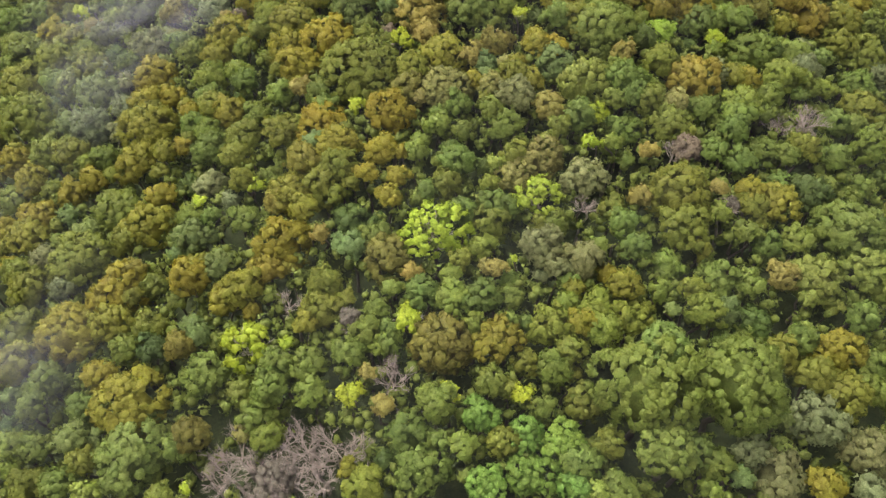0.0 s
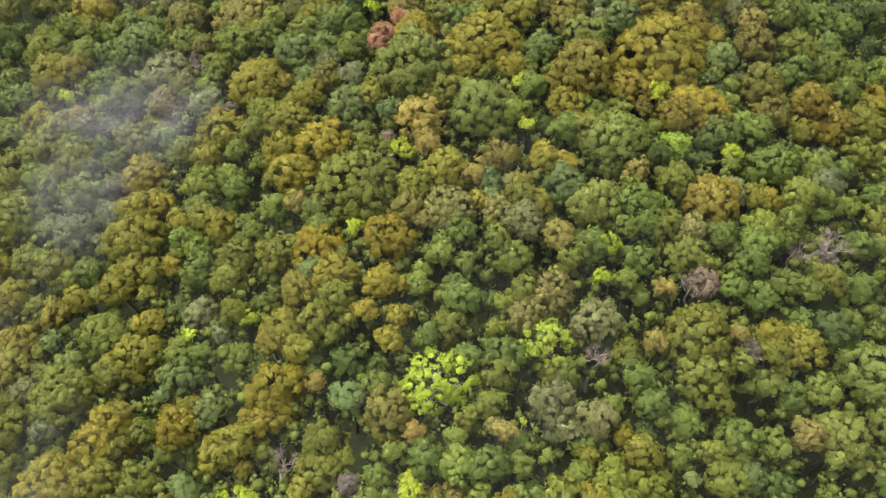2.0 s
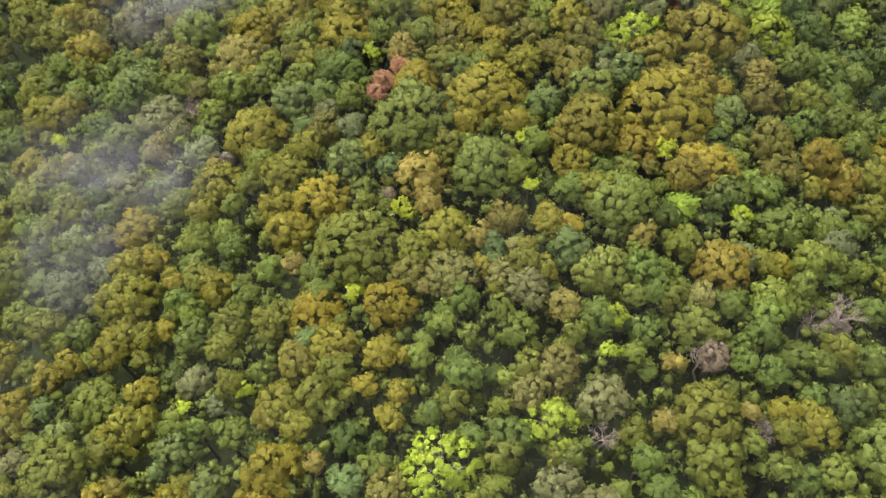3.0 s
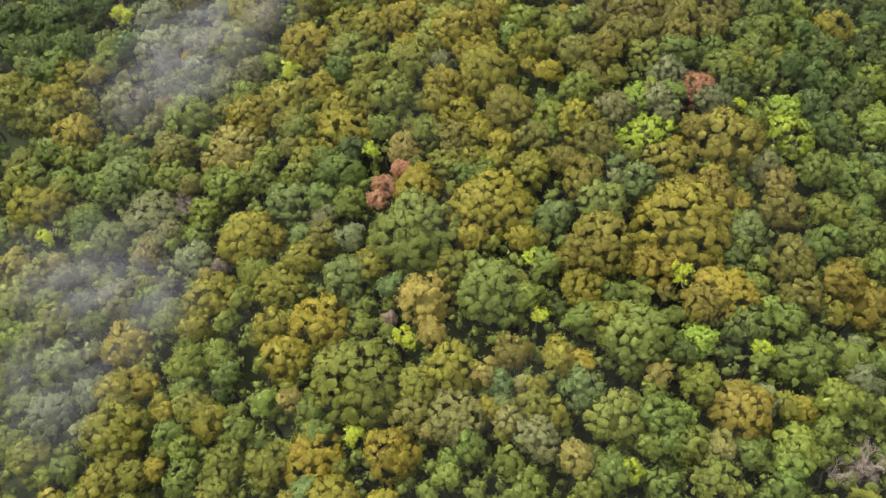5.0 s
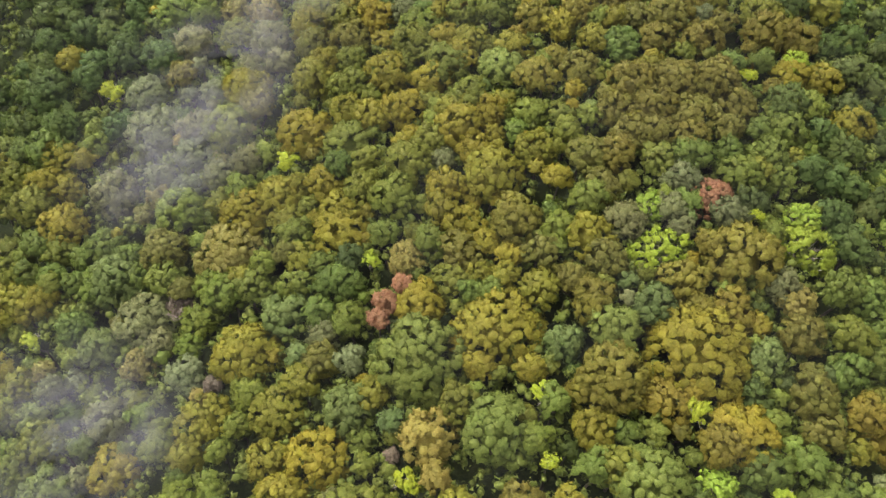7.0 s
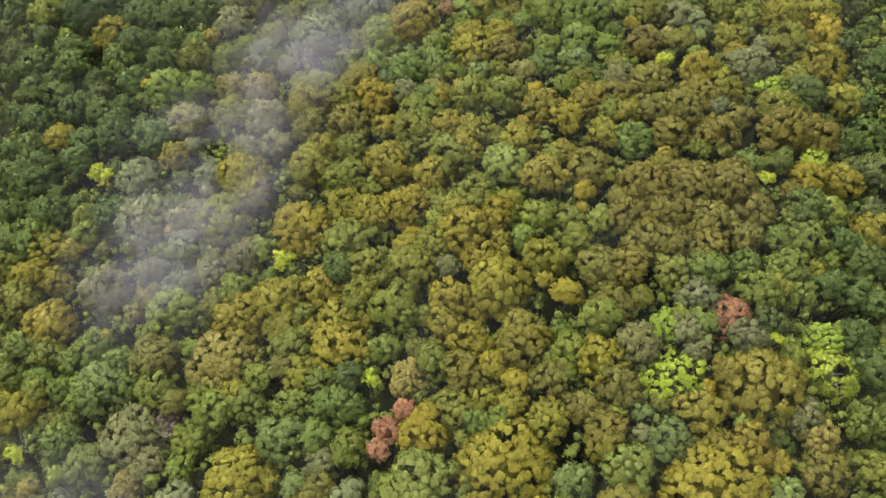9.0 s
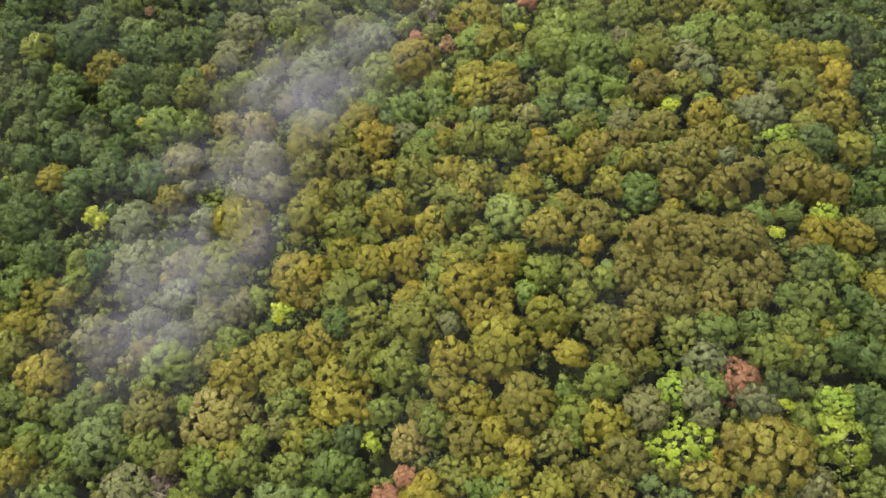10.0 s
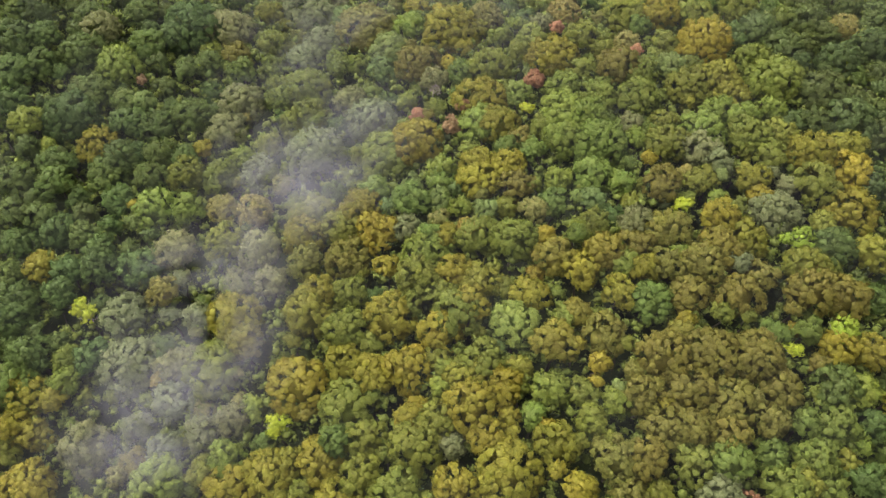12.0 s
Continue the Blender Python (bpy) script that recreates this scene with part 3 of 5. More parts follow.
plant("ob", (28.1, 141.7, 3.5), (43.1, 142.3, 3.0), (-48.8, 142.8, 2.6), (37.9, 145.1, 4.3), (26.3, 146.3, 3.8), (32.3, 146.7, 4.4), (45.2, 147.5, 4.0), (42.6, 151.6, 4.4))
plant("ob", (29.7, 152.1, 4.7), (36.6, 152.2, 4.5), (21.5, 155.8, 3.8), (-33.7, 161.0, 3.8), (58.3, 161.3, 4.0), (42.7, 161.9, 4.0), (35.1, 162.0, 4.0), (53.2, 162.1, 4.3))
plant("ob", (46.5, 164.5, 2.9), (37.6, 166.8, 3.7), (32.5, 166.9, 3.4), (28.9, 171.3, 3.2), (-49.8, 171.9, 3.1), (33.7, 173.3, 4.0), (-25.1, 175.0, 3.8), (-17.3, 175.2, 4.5))
plant("ob", (34.3, 182.4, 3.6), (11.2, 185.5, 3.5), (-41.7, 188.5, 3.5), (32.2, 212.9, 4.6), (-6.1, 223.9, 5.0), (-17.7, 239.9, 7.4))
plant("br", (-8.7, 36.8, 1.0), (38.5, 48.6, 2.2), (5.6, 48.6, 1.4), (33.1, 60.0, 1.4), (30.7, 75.2, 2.2), (6.4, 79.1, 2.4), (0.1, 79.8, 4.2), (-20.5, 83.7, 1.8))
plant("br", (-46.6, 112.1, 3.0), (-62.4, 113.2, 2.2), (-6.6, 123.6, 3.2), (-34.7, 130.3, 6.0), (38.7, 184.2, 2.6))
plant("gr", (16.1, 23.7, 2.4), (25.7, 26.5, 2.2), (12.7, 26.5, 2.3), (-3.0, 26.5, 3.1), (-41.4, 27.5, 2.3), (23.4, 27.6, 2.4), (-1.3, 29.3, 1.4), (-4.4, 30.0, 2.7))
plant("gr", (-28.9, 30.6, 1.9), (-45.4, 31.6, 1.9), (-1.6, 32.9, 2.6), (-20.4, 33.3, 2.3), (44.8, 35.1, 2.4), (-19.2, 36.2, 2.6), (-41.8, 36.6, 2.1), (-47.7, 37.3, 2.2))
plant("gr", (-15.4, 38.8, 2.4), (-27.1, 38.8, 3.0), (-18.9, 38.9, 2.8), (-10.8, 40.1, 2.6), (-6.4, 40.2, 1.7), (-47.0, 40.2, 2.6), (-9.0, 41.9, 2.1), (-6.5, 42.3, 1.7))
plant("gr", (-37.7, 43.3, 2.1), (47.3, 44.3, 2.5), (-8.1, 45.0, 1.8), (7.0, 45.3, 1.8), (3.5, 45.3, 2.5), (-2.8, 46.5, 2.5), (-6.6, 47.3, 1.3), (34.5, 47.5, 2.2))
plant("gr", (13.7, 47.5, 1.4), (30.8, 48.2, 2.9), (50.2, 48.3, 2.6), (21.7, 51.5, 2.2), (17.4, 51.6, 1.3), (38.0, 53.2, 2.1), (41.7, 53.6, 2.3), (35.4, 54.1, 1.9))
plant("gr", (20.5, 54.7, 2.1), (-8.6, 55.4, 2.3), (12.9, 55.5, 1.9), (32.8, 56.7, 1.7), (6.1, 58.3, 2.9), (-2.4, 60.9, 1.4), (-26.2, 61.2, 2.4), (-30.4, 61.8, 1.6))
plant("gr", (37.3, 65.2, 2.4), (1.5, 65.5, 2.8), (34.2, 66.6, 2.0), (43.7, 66.7, 2.0), (41.0, 67.9, 2.5), (51.3, 68.0, 2.5), (2.3, 70.3, 1.8), (37.9, 70.9, 2.5))
plant("gr", (7.8, 71.1, 2.9), (17.5, 72.1, 2.9), (34.3, 74.6, 2.6), (-33.2, 75.0, 3.1), (22.4, 75.1, 2.0), (25.2, 75.8, 2.3), (1.7, 75.9, 2.2), (44.1, 77.3, 2.3))
plant("gr", (-50.4, 78.2, 2.5), (24.4, 78.6, 3.0), (-16.8, 78.9, 2.3), (50.4, 80.8, 2.5), (-27.3, 80.8, 2.4), (-36.7, 81.3, 2.6), (-17.8, 81.9, 2.2), (44.0, 86.5, 3.8))
plant("gr", (51.1, 87.5, 2.8), (-35.6, 87.5, 2.7), (-30.2, 89.2, 2.5), (37.4, 90.7, 3.4), (16.4, 91.2, 2.6), (42.9, 91.6, 2.8), (39.6, 97.1, 2.9), (12.6, 99.8, 2.5))
plant("gr", (-52.1, 100.3, 2.3), (59.0, 101.2, 2.6), (51.8, 103.7, 3.3), (-44.7, 103.9, 2.4), (-61.7, 105.4, 2.9), (57.5, 105.7, 3.6), (58.5, 110.7, 3.5), (-14.5, 114.1, 3.0))
plant("gr", (63.1, 114.4, 2.8), (57.4, 114.8, 3.2), (54.1, 115.5, 3.5), (5.4, 116.1, 2.1), (-19.0, 116.2, 2.9), (2.5, 116.4, 2.3), (-59.4, 120.2, 3.3), (-15.4, 120.5, 3.4))
plant("gr", (-17.5, 120.8, 2.9), (-19.7, 125.2, 2.5), (-50.0, 128.1, 3.0), (-9.9, 128.2, 2.7), (34.3, 128.9, 2.8), (-61.4, 128.9, 2.4), (20.2, 129.9, 3.5), (-65.8, 130.9, 2.8))
plant("gr", (-70.9, 131.5, 3.3), (-52.1, 132.3, 2.8), (-60.6, 133.3, 3.0), (42.9, 133.4, 3.6), (48.8, 133.6, 3.4), (-57.2, 135.0, 3.6), (36.2, 136.8, 3.4), (47.9, 137.1, 3.5))
plant("gr", (-69.9, 137.2, 3.1), (42.0, 137.6, 2.7), (51.7, 142.0, 3.9), (48.1, 142.4, 2.6), (-17.5, 143.0, 3.0), (46.1, 154.8, 2.7), (51.1, 155.4, 2.5), (-72.6, 157.2, 4.7))
plant("gr", (-78.1, 157.7, 3.1), (29.0, 160.8, 3.8), (-3.8, 177.0, 2.6), (-6.8, 185.4, 3.9), (14.1, 192.8, 2.8), (25.9, 193.1, 5.3), (21.9, 210.1, 3.6), (3.1, 218.7, 3.6))
plant("gr", (38.0, 225.6, 2.5))
plant("gl", (-8.2, 25.0, 2.5), (-48.2, 30.2, 1.5), (-19.1, 30.9, 2.0), (-48.8, 32.6, 2.0), (10.9, 36.7, 2.3), (12.8, 38.5, 2.0), (16.7, 40.6, 2.4), (11.4, 41.6, 3.1))
plant("gl", (2.8, 42.3, 1.7), (15.5, 42.8, 2.8), (20.2, 43.1, 2.8), (28.1, 43.3, 2.6), (12.8, 44.0, 1.7), (16.5, 44.1, 2.4), (23.7, 45.8, 1.8), (27.6, 46.3, 2.0))
plant("gl", (0.5, 48.6, 1.4), (4.2, 52.4, 2.1), (5.2, 61.0, 1.5), (-33.5, 62.7, 2.3), (21.2, 67.2, 1.6), (56.6, 70.0, 3.0), (-19.8, 77.0, 1.7), (-53.2, 77.2, 1.6))
plant("gl", (-34.2, 78.6, 2.2), (24.1, 81.9, 1.7), (30.0, 82.9, 3.2), (-35.9, 91.0, 3.0), (-31.8, 91.9, 2.2), (-11.4, 93.4, 1.8), (9.6, 94.9, 2.6), (-66.2, 100.1, 2.9))
plant("gl", (-42.7, 112.8, 1.4), (-38.9, 114.2, 2.7), (-37.7, 117.9, 3.2), (-34.1, 122.1, 3.7), (-36.2, 124.0, 3.6), (46.0, 124.1, 2.4), (15.5, 125.5, 3.3), (-28.5, 126.4, 2.6))
plant("gl", (31.2, 129.9, 1.7), (-34.2, 141.9, 3.5), (-63.8, 156.6, 3.1), (26.5, 167.2, 2.9), (19.5, 173.0, 2.0), (-4.3, 173.7, 5.0), (42.4, 178.5, 2.0), (1.5, 181.9, 2.4))
plant("gl", (-48.1, 188.9, 3.5), (31.8, 193.2, 2.4), (20.2, 195.1, 4.2), (50.7, 197.2, 3.3), (47.3, 199.5, 3.4), (24.7, 200.1, 4.0), (-26.0, 209.3, 2.0), (-8.2, 212.2, 2.7))
plant("gl", (14.5, 231.2, 1.8))
plant("gd", (-34.3, 42.8, 2.1), (45.6, 61.9, 3.0), (-14.7, 124.5, 2.7), (43.5, 129.0, 2.8), (64.0, 147.9, 3.4), (66.0, 154.7, 3.5), (69.1, 182.5, 3.1), (-67.4, 188.7, 2.9))
plant("gd", (74.3, 194.3, 3.9), (70.1, 196.5, 5.0), (67.4, 204.3, 5.2), (73.6, 213.7, 4.2), (63.6, 217.0, 4.9), (81.8, 217.8, 4.3), (60.6, 222.1, 4.3))
plant("dg", (28.4, 86.8, 2.6), (38.2, 100.1, 3.2))
plant("lg", (-38.0, 26.3, 2.0), (1.2, 28.4, 1.7), (-15.1, 35.7, 2.2), (6.5, 42.0, 1.5), (0.4, 45.6, 2.7), (-3.9, 69.1, 1.5), (-0.9, 72.6, 2.3), (38.9, 73.5, 2.8))
plant("lg", (39.8, 75.4, 3.2), (27.3, 78.8, 1.9), (47.0, 81.4, 3.3), (-23.9, 83.8, 2.3), (41.4, 94.1, 1.8), (-58.2, 114.6, 2.0), (-56.8, 128.0, 3.8), (-40.1, 132.5, 1.8))
plant("lg", (-44.6, 139.7, 4.6), (10.7, 144.5, 2.4), (21.9, 145.2, 2.3), (56.8, 146.8, 3.1), (-31.2, 150.0, 1.9), (23.9, 186.2, 4.1), (-1.8, 189.3, 2.8), (-13.4, 189.8, 3.2))
plant("lg", (-54.8, 190.2, 4.5), (-1.8, 192.2, 3.2), (43.4, 194.5, 4.6), (3.4, 196.2, 2.5), (5.7, 202.3, 4.7), (21.1, 202.7, 4.9), (59.4, 207.3, 5.6), (-82.4, 209.0, 3.7))
plant("lg", (-68.1, 225.1, 5.3), (-8.0, 237.9, 3.5))
plant("lb", (11.0, 59.5, 3.2), (30.7, 88.5, 3.2), (50.8, 122.4, 4.7), (51.4, 127.3, 3.2), (29.2, 128.6, 3.0), (56.9, 156.0, 3.2), (53.5, 171.2, 3.0))
plant("vi", (12.0, 24.6, 2.4), (3.3, 24.8, 2.5), (7.7, 25.6, 3.1), (11.3, 28.6, 2.8), (7.5, 29.8, 2.5), (3.0, 31.7, 2.3))
plant("fg", (20.1, 26.4, 3.0), (19.8, 32.9, 5.8), (28.4, 33.3, 5.1), (21.9, 36.7, 3.2))
plant("bg", (-41.3, 32.5, 2.2), (24.4, 43.5, 1.0), (30.6, 43.6, 2.0), (-29.5, 44.7, 2.1), (-11.6, 53.8, 2.4), (-28.3, 53.9, 2.2), (-32.5, 59.4, 3.1), (-48.9, 63.5, 2.2))
plant("bg", (-53.1, 67.4, 1.8), (-17.6, 72.0, 2.1), (15.5, 82.4, 3.4), (5.7, 83.7, 2.2), (-55.7, 94.2, 4.1), (-8.2, 98.5, 1.9), (-14.2, 101.0, 3.7), (40.6, 105.4, 3.1))
plant("bg", (-21.5, 109.7, 2.3), (26.8, 112.6, 3.4), (-54.0, 116.0, 3.9), (23.9, 116.6, 1.8), (-24.1, 117.2, 3.9), (-53.6, 128.4, 5.7), (5.7, 180.5, 2.3), (23.1, 180.9, 2.9))
plant("bg", (41.2, 211.1, 3.5), (-65.4, 215.8, 3.2), (-61.5, 215.9, 2.8), (-12.2, 231.2, 4.8), (-22.9, 244.6, 3.2))
plant("gy", (40.9, 24.1, 1.9), (32.0, 25.7, 3.4), (29.4, 27.7, 2.2), (42.0, 28.3, 3.1), (37.3, 31.1, 3.3), (12.3, 48.8, 1.8), (15.7, 49.8, 2.9), (11.0, 51.9, 3.1))
plant("gy", (-49.6, 54.2, 2.0), (-54.6, 60.3, 2.1), (17.1, 61.9, 3.3), (-32.2, 68.6, 2.8), (9.6, 76.3, 3.1), (37.2, 80.8, 2.4), (-49.2, 82.7, 2.1), (51.7, 84.5, 2.8))
plant("gy", (-55.3, 86.2, 3.7), (-15.3, 88.7, 2.3), (-50.2, 88.7, 2.5), (-49.0, 103.6, 4.0), (-13.7, 108.2, 2.7), (-38.6, 109.6, 3.4), (-60.6, 110.3, 2.5), (-18.3, 112.8, 2.8))
plant("gy", (-43.8, 114.8, 3.0), (45.3, 115.8, 3.1), (-47.7, 120.3, 5.4), (32.7, 124.7, 2.4), (25.0, 125.9, 3.6), (39.8, 126.5, 3.0), (31.7, 127.2, 2.8), (34.3, 132.8, 3.4))
plant("gy", (-0.8, 140.9, 2.7), (-44.3, 144.5, 3.3), (-57.7, 145.5, 4.8), (-38.8, 146.8, 3.3), (-34.1, 148.2, 3.3), (-50.0, 148.4, 3.2), (-44.7, 152.2, 3.8), (-45.5, 157.9, 3.3))
plant("gy", (-42.6, 158.7, 3.5), (-53.1, 159.3, 5.4), (43.5, 166.8, 2.1), (-42.8, 167.2, 3.2), (-55.8, 168.0, 4.4), (-30.8, 172.3, 3.4), (29.5, 175.2, 3.6), (51.4, 176.4, 4.3))
plant("gy", (-33.6, 178.6, 4.2), (-7.2, 178.9, 3.0), (-49.3, 180.1, 4.3), (44.3, 186.6, 3.0), (42.3, 189.6, 4.1), (32.1, 197.5, 2.4), (-25.5, 200.7, 5.8), (-14.9, 208.3, 5.6))
plant("gy", (-44.3, 209.3, 4.4), (-19.7, 215.1, 3.8), (-41.9, 216.0, 5.2), (-2.6, 218.2, 3.2), (-74.0, 234.8, 4.8), (-47.8, 239.6, 6.4), (-31.0, 247.0, 6.6))
plant("pg", (-34.0, 29.9, 4.4), (42.7, 48.6, 3.8), (49.6, 50.7, 3.0), (48.8, 56.0, 4.8), (18.8, 78.8, 3.9), (23.2, 89.3, 5.1), (5.0, 96.8, 5.0), (-4.8, 106.9, 6.8))
plant("pg", (21.2, 109.1, 3.7), (31.4, 136.9, 3.4), (9.1, 158.6, 4.3), (12.9, 209.5, 3.0))
plant("li", (-26.6, 25.7, 0.8), (7.4, 33.4, 1.2), (-0.1, 34.3, 1.2), (-10.4, 34.8, 1.7), (-18.1, 41.5, 1.0), (-22.7, 42.3, 3.2), (-4.3, 43.2, 2.1), (7.5, 49.4, 0.6))
plant("li", (-1.4, 55.2, 4.2), (-32.5, 64.7, 1.2), (-25.4, 66.4, 1.3), (18.8, 68.1, 1.6), (19.4, 72.5, 2.0), (-12.2, 78.7, 1.7), (38.7, 87.7, 1.7), (-6.1, 90.6, 2.0))
plant("li", (11.1, 91.6, 1.2), (30.1, 97.8, 2.0), (11.5, 100.6, 2.1), (29.4, 121.5, 4.4), (-11.8, 123.9, 1.6), (43.1, 126.2, 1.5), (-27.0, 146.6, 2.2), (48.1, 152.4, 1.6))
plant("li", (34.6, 168.3, 1.4), (-62.5, 168.5, 2.3), (-63.8, 169.8, 2.2), (36.8, 177.5, 1.8), (14.5, 204.6, 1.6), (-51.8, 226.4, 1.1))
plant("rb", (0.5, 202.6, 2.3), (2.7, 207.4, 1.7), (-63.0, 221.5, 1.4))
plant("tw", (-11.1, 44.3, 1.4), (34.9, 58.7, 1.2), (31.0, 67.4, 2.4), (-8.1, 94.6, 1.3), (-34.3, 107.9, 1.9), (-42.4, 122.4, 2.5))

# lower trees that fill the canopy between them
fill("gm", (78.7, 133.2, 2.3), (-68.9, 160.2, 1.4), (-48.2, 162.0, 2.7), (-75.7, 164.5, 1.7), (-67.1, 164.7, 2.7), (-71.6, 166.5, 1.9), (-90.5, 168.3, 2.4), (-68.9, 170.1, 1.4))
fill("gm", (-42.8, 170.1, 1.4), (-60.8, 171.0, 1.7), (-85.8, 171.2, 3.8), (-82.1, 172.5, 1.4), (-93.2, 172.8, 3.2), (-82.1, 176.8, 2.5), (-65.1, 177.0, 1.4), (-95.0, 180.0, 3.2))
fill("gm", (-54.0, 180.2, 1.4), (-58.1, 181.8, 2.3), (-54.5, 184.5, 1.9), (-78.0, 192.5, 2.2), (-69.9, 192.9, 2.6), (-72.2, 199.8, 1.4), (-90.5, 214.2, 1.4), (-56.3, 214.8, 2.7))
fill("gm", (-95.0, 216.0, 3.2), (-85.2, 217.0, 1.5), (-90.5, 217.8, 2.3), (56.2, 219.6, 2.6), (-49.1, 220.5, 3.2), (-79.2, 222.6, 2.2), (56.2, 223.2, 1.9), (-50.0, 225.0, 1.4))
fill("gm", (-70.7, 232.2, 1.6), (56.2, 239.4, 2.2), (56.2, 243.9, 3.1), (-41.0, 258.3, 2.8))
fill("go", (39.0, 94.6, 1.4), (23.4, 99.6, 1.4), (35.5, 100.1, 1.4), (30.4, 100.8, 1.8), (35.6, 102.0, 1.4), (27.2, 102.3, 1.4), (-12.4, 105.0, 1.4), (37.7, 106.9, 1.4))
fill("go", (-30.6, 107.9, 1.4), (27.0, 108.4, 1.5), (1.3, 109.2, 2.2), (40.9, 109.8, 1.9), (-25.6, 111.0, 1.4), (33.2, 119.6, 1.6), (8.8, 123.3, 1.4), (-12.5, 128.7, 1.4))
fill("go", (7.2, 132.3, 1.5), (-18.6, 137.0, 1.4), (7.7, 142.4, 1.4), (12.7, 142.7, 1.4), (19.9, 149.1, 1.4), (17.9, 154.8, 1.4), (-9.7, 155.8, 1.4), (-5.9, 156.1, 1.4))
fill("go", (24.3, 165.0, 1.4), (14.8, 174.6, 2.3), (66.1, 181.8, 1.4), (0.4, 222.3, 2.2), (3.4, 228.3, 2.5), (-1.4, 243.9, 2.1))
fill("yo", (-11.3, 20.7, 3.0), (-43.4, 44.8, 1.4), (-23.4, 47.4, 1.4), (18.0, 48.7, 1.4), (-19.2, 52.6, 1.4), (-23.4, 53.0, 1.4), (-31.2, 55.6, 1.9), (-59.9, 60.3, 1.4))
fill("yo", (-63.5, 67.5, 2.4), (-5.8, 69.2, 1.4), (-68.3, 84.6, 1.9), (-39.2, 86.3, 1.4), (-43.7, 91.3, 1.4), (50.5, 94.1, 2.4), (65.2, 101.7, 3.2), (35.9, 123.4, 1.4))
fill("yo", (3.7, 132.9, 1.8), (-21.2, 133.3, 2.0), (-12.7, 133.8, 1.7), (13.2, 136.6, 1.5), (28.9, 145.4, 1.4), (6.4, 150.8, 1.4), (9.5, 152.2, 2.6), (-82.1, 154.1, 3.7))
fill("yo", (-13.6, 156.4, 1.4), (34.1, 158.1, 1.9), (55.6, 188.6, 1.4), (42.9, 202.1, 1.4), (52.1, 224.9, 3.3), (7.1, 234.2, 2.3), (51.7, 240.3, 3.2), (45.4, 241.2, 2.2))
fill("yo", (-6.8, 246.6, 3.1), (25.6, 249.3, 3.2), (-1.4, 253.8, 3.2), (-34.7, 257.4, 2.2))
fill("gb", (-23.0, 148.5, 1.7), (32.9, 156.1, 2.6), (49.6, 156.5, 1.4), (60.7, 159.6, 1.4), (18.4, 159.9, 2.6), (12.8, 167.4, 1.9))
fill("ol", (-50.0, 23.4, 3.2), (-45.3, 27.9, 2.6), (15.7, 28.7, 2.0), (6.3, 34.6, 1.4), (43.3, 36.3, 1.4), (12.6, 36.7, 1.4), (8.0, 37.5, 1.7), (18.2, 42.0, 1.4))
fill("ol", (-53.4, 45.9, 1.4), (-11.9, 47.4, 1.4), (-20.9, 49.4, 1.4), (-33.0, 49.6, 1.4), (-38.7, 50.9, 1.4), (29.6, 52.1, 1.4), (-36.9, 53.1, 2.2), (-62.6, 54.0, 2.5))
fill("ol", (11.4, 56.1, 1.4), (-57.3, 56.7, 1.4), (37.9, 56.9, 1.4), (-55.5, 58.7, 1.4), (-64.4, 59.4, 3.2), (-14.3, 62.6, 1.4), (-44.2, 62.8, 1.4), (-63.5, 63.9, 2.1))
fill("ol", (-12.3, 64.8, 1.4), (-54.4, 66.1, 1.4), (8.7, 66.5, 2.3), (13.1, 68.6, 1.4), (31.3, 70.3, 1.4), (-69.8, 71.1, 3.2), (-40.7, 73.2, 1.6), (-58.1, 74.1, 2.0))
fill("ol", (-48.2, 74.3, 1.5), (-13.7, 74.9, 1.4), (-72.5, 76.5, 3.2), (-54.8, 76.8, 1.4), (5.6, 77.4, 1.4), (-37.6, 79.1, 1.4), (-68.9, 79.2, 1.4), (59.6, 79.3, 3.3))
fill("ol", (-61.7, 82.8, 3.2), (-21.2, 85.5, 1.4), (-25.2, 89.7, 1.4), (62.7, 90.4, 3.7), (58.7, 91.1, 3.1), (-67.9, 91.4, 5.4), (29.2, 92.6, 1.4), (-8.6, 92.7, 1.4))
fill("ol", (25.0, 95.9, 1.9), (60.8, 96.4, 3.7), (-8.0, 96.8, 1.4), (9.1, 98.3, 1.6), (-45.9, 99.0, 1.4), (41.1, 99.9, 1.4), (-81.5, 99.9, 3.2), (55.9, 100.8, 1.7))
fill("ol", (-63.1, 101.4, 1.5), (-41.5, 102.3, 2.0), (-73.5, 103.1, 4.7), (5.7, 104.1, 1.4), (-29.1, 106.4, 2.6), (-70.9, 111.0, 1.5), (-78.2, 114.3, 4.2), (0.6, 114.6, 1.4))
fill("ol", (20.9, 116.2, 1.4), (61.7, 117.3, 1.7), (26.7, 118.2, 1.9), (4.9, 120.7, 1.4), (-69.5, 121.3, 2.4), (-73.5, 122.5, 1.9), (12.7, 124.4, 1.4), (-5.2, 128.5, 2.1))
fill("ol", (-89.6, 131.4, 3.2), (26.5, 133.2, 2.2), (-4.4, 133.5, 2.1), (-22.4, 136.4, 2.1), (-49.1, 136.8, 1.9), (16.6, 140.2, 1.4), (20.6, 140.4, 1.4), (-10.1, 140.9, 1.8))
fill("ol", (-77.1, 144.6, 2.0), (-86.0, 144.9, 3.2), (50.3, 146.4, 1.4), (18.1, 147.4, 2.7), (13.6, 148.4, 3.3), (9.4, 149.0, 1.4), (-80.2, 149.1, 4.3), (-86.9, 149.4, 2.3))
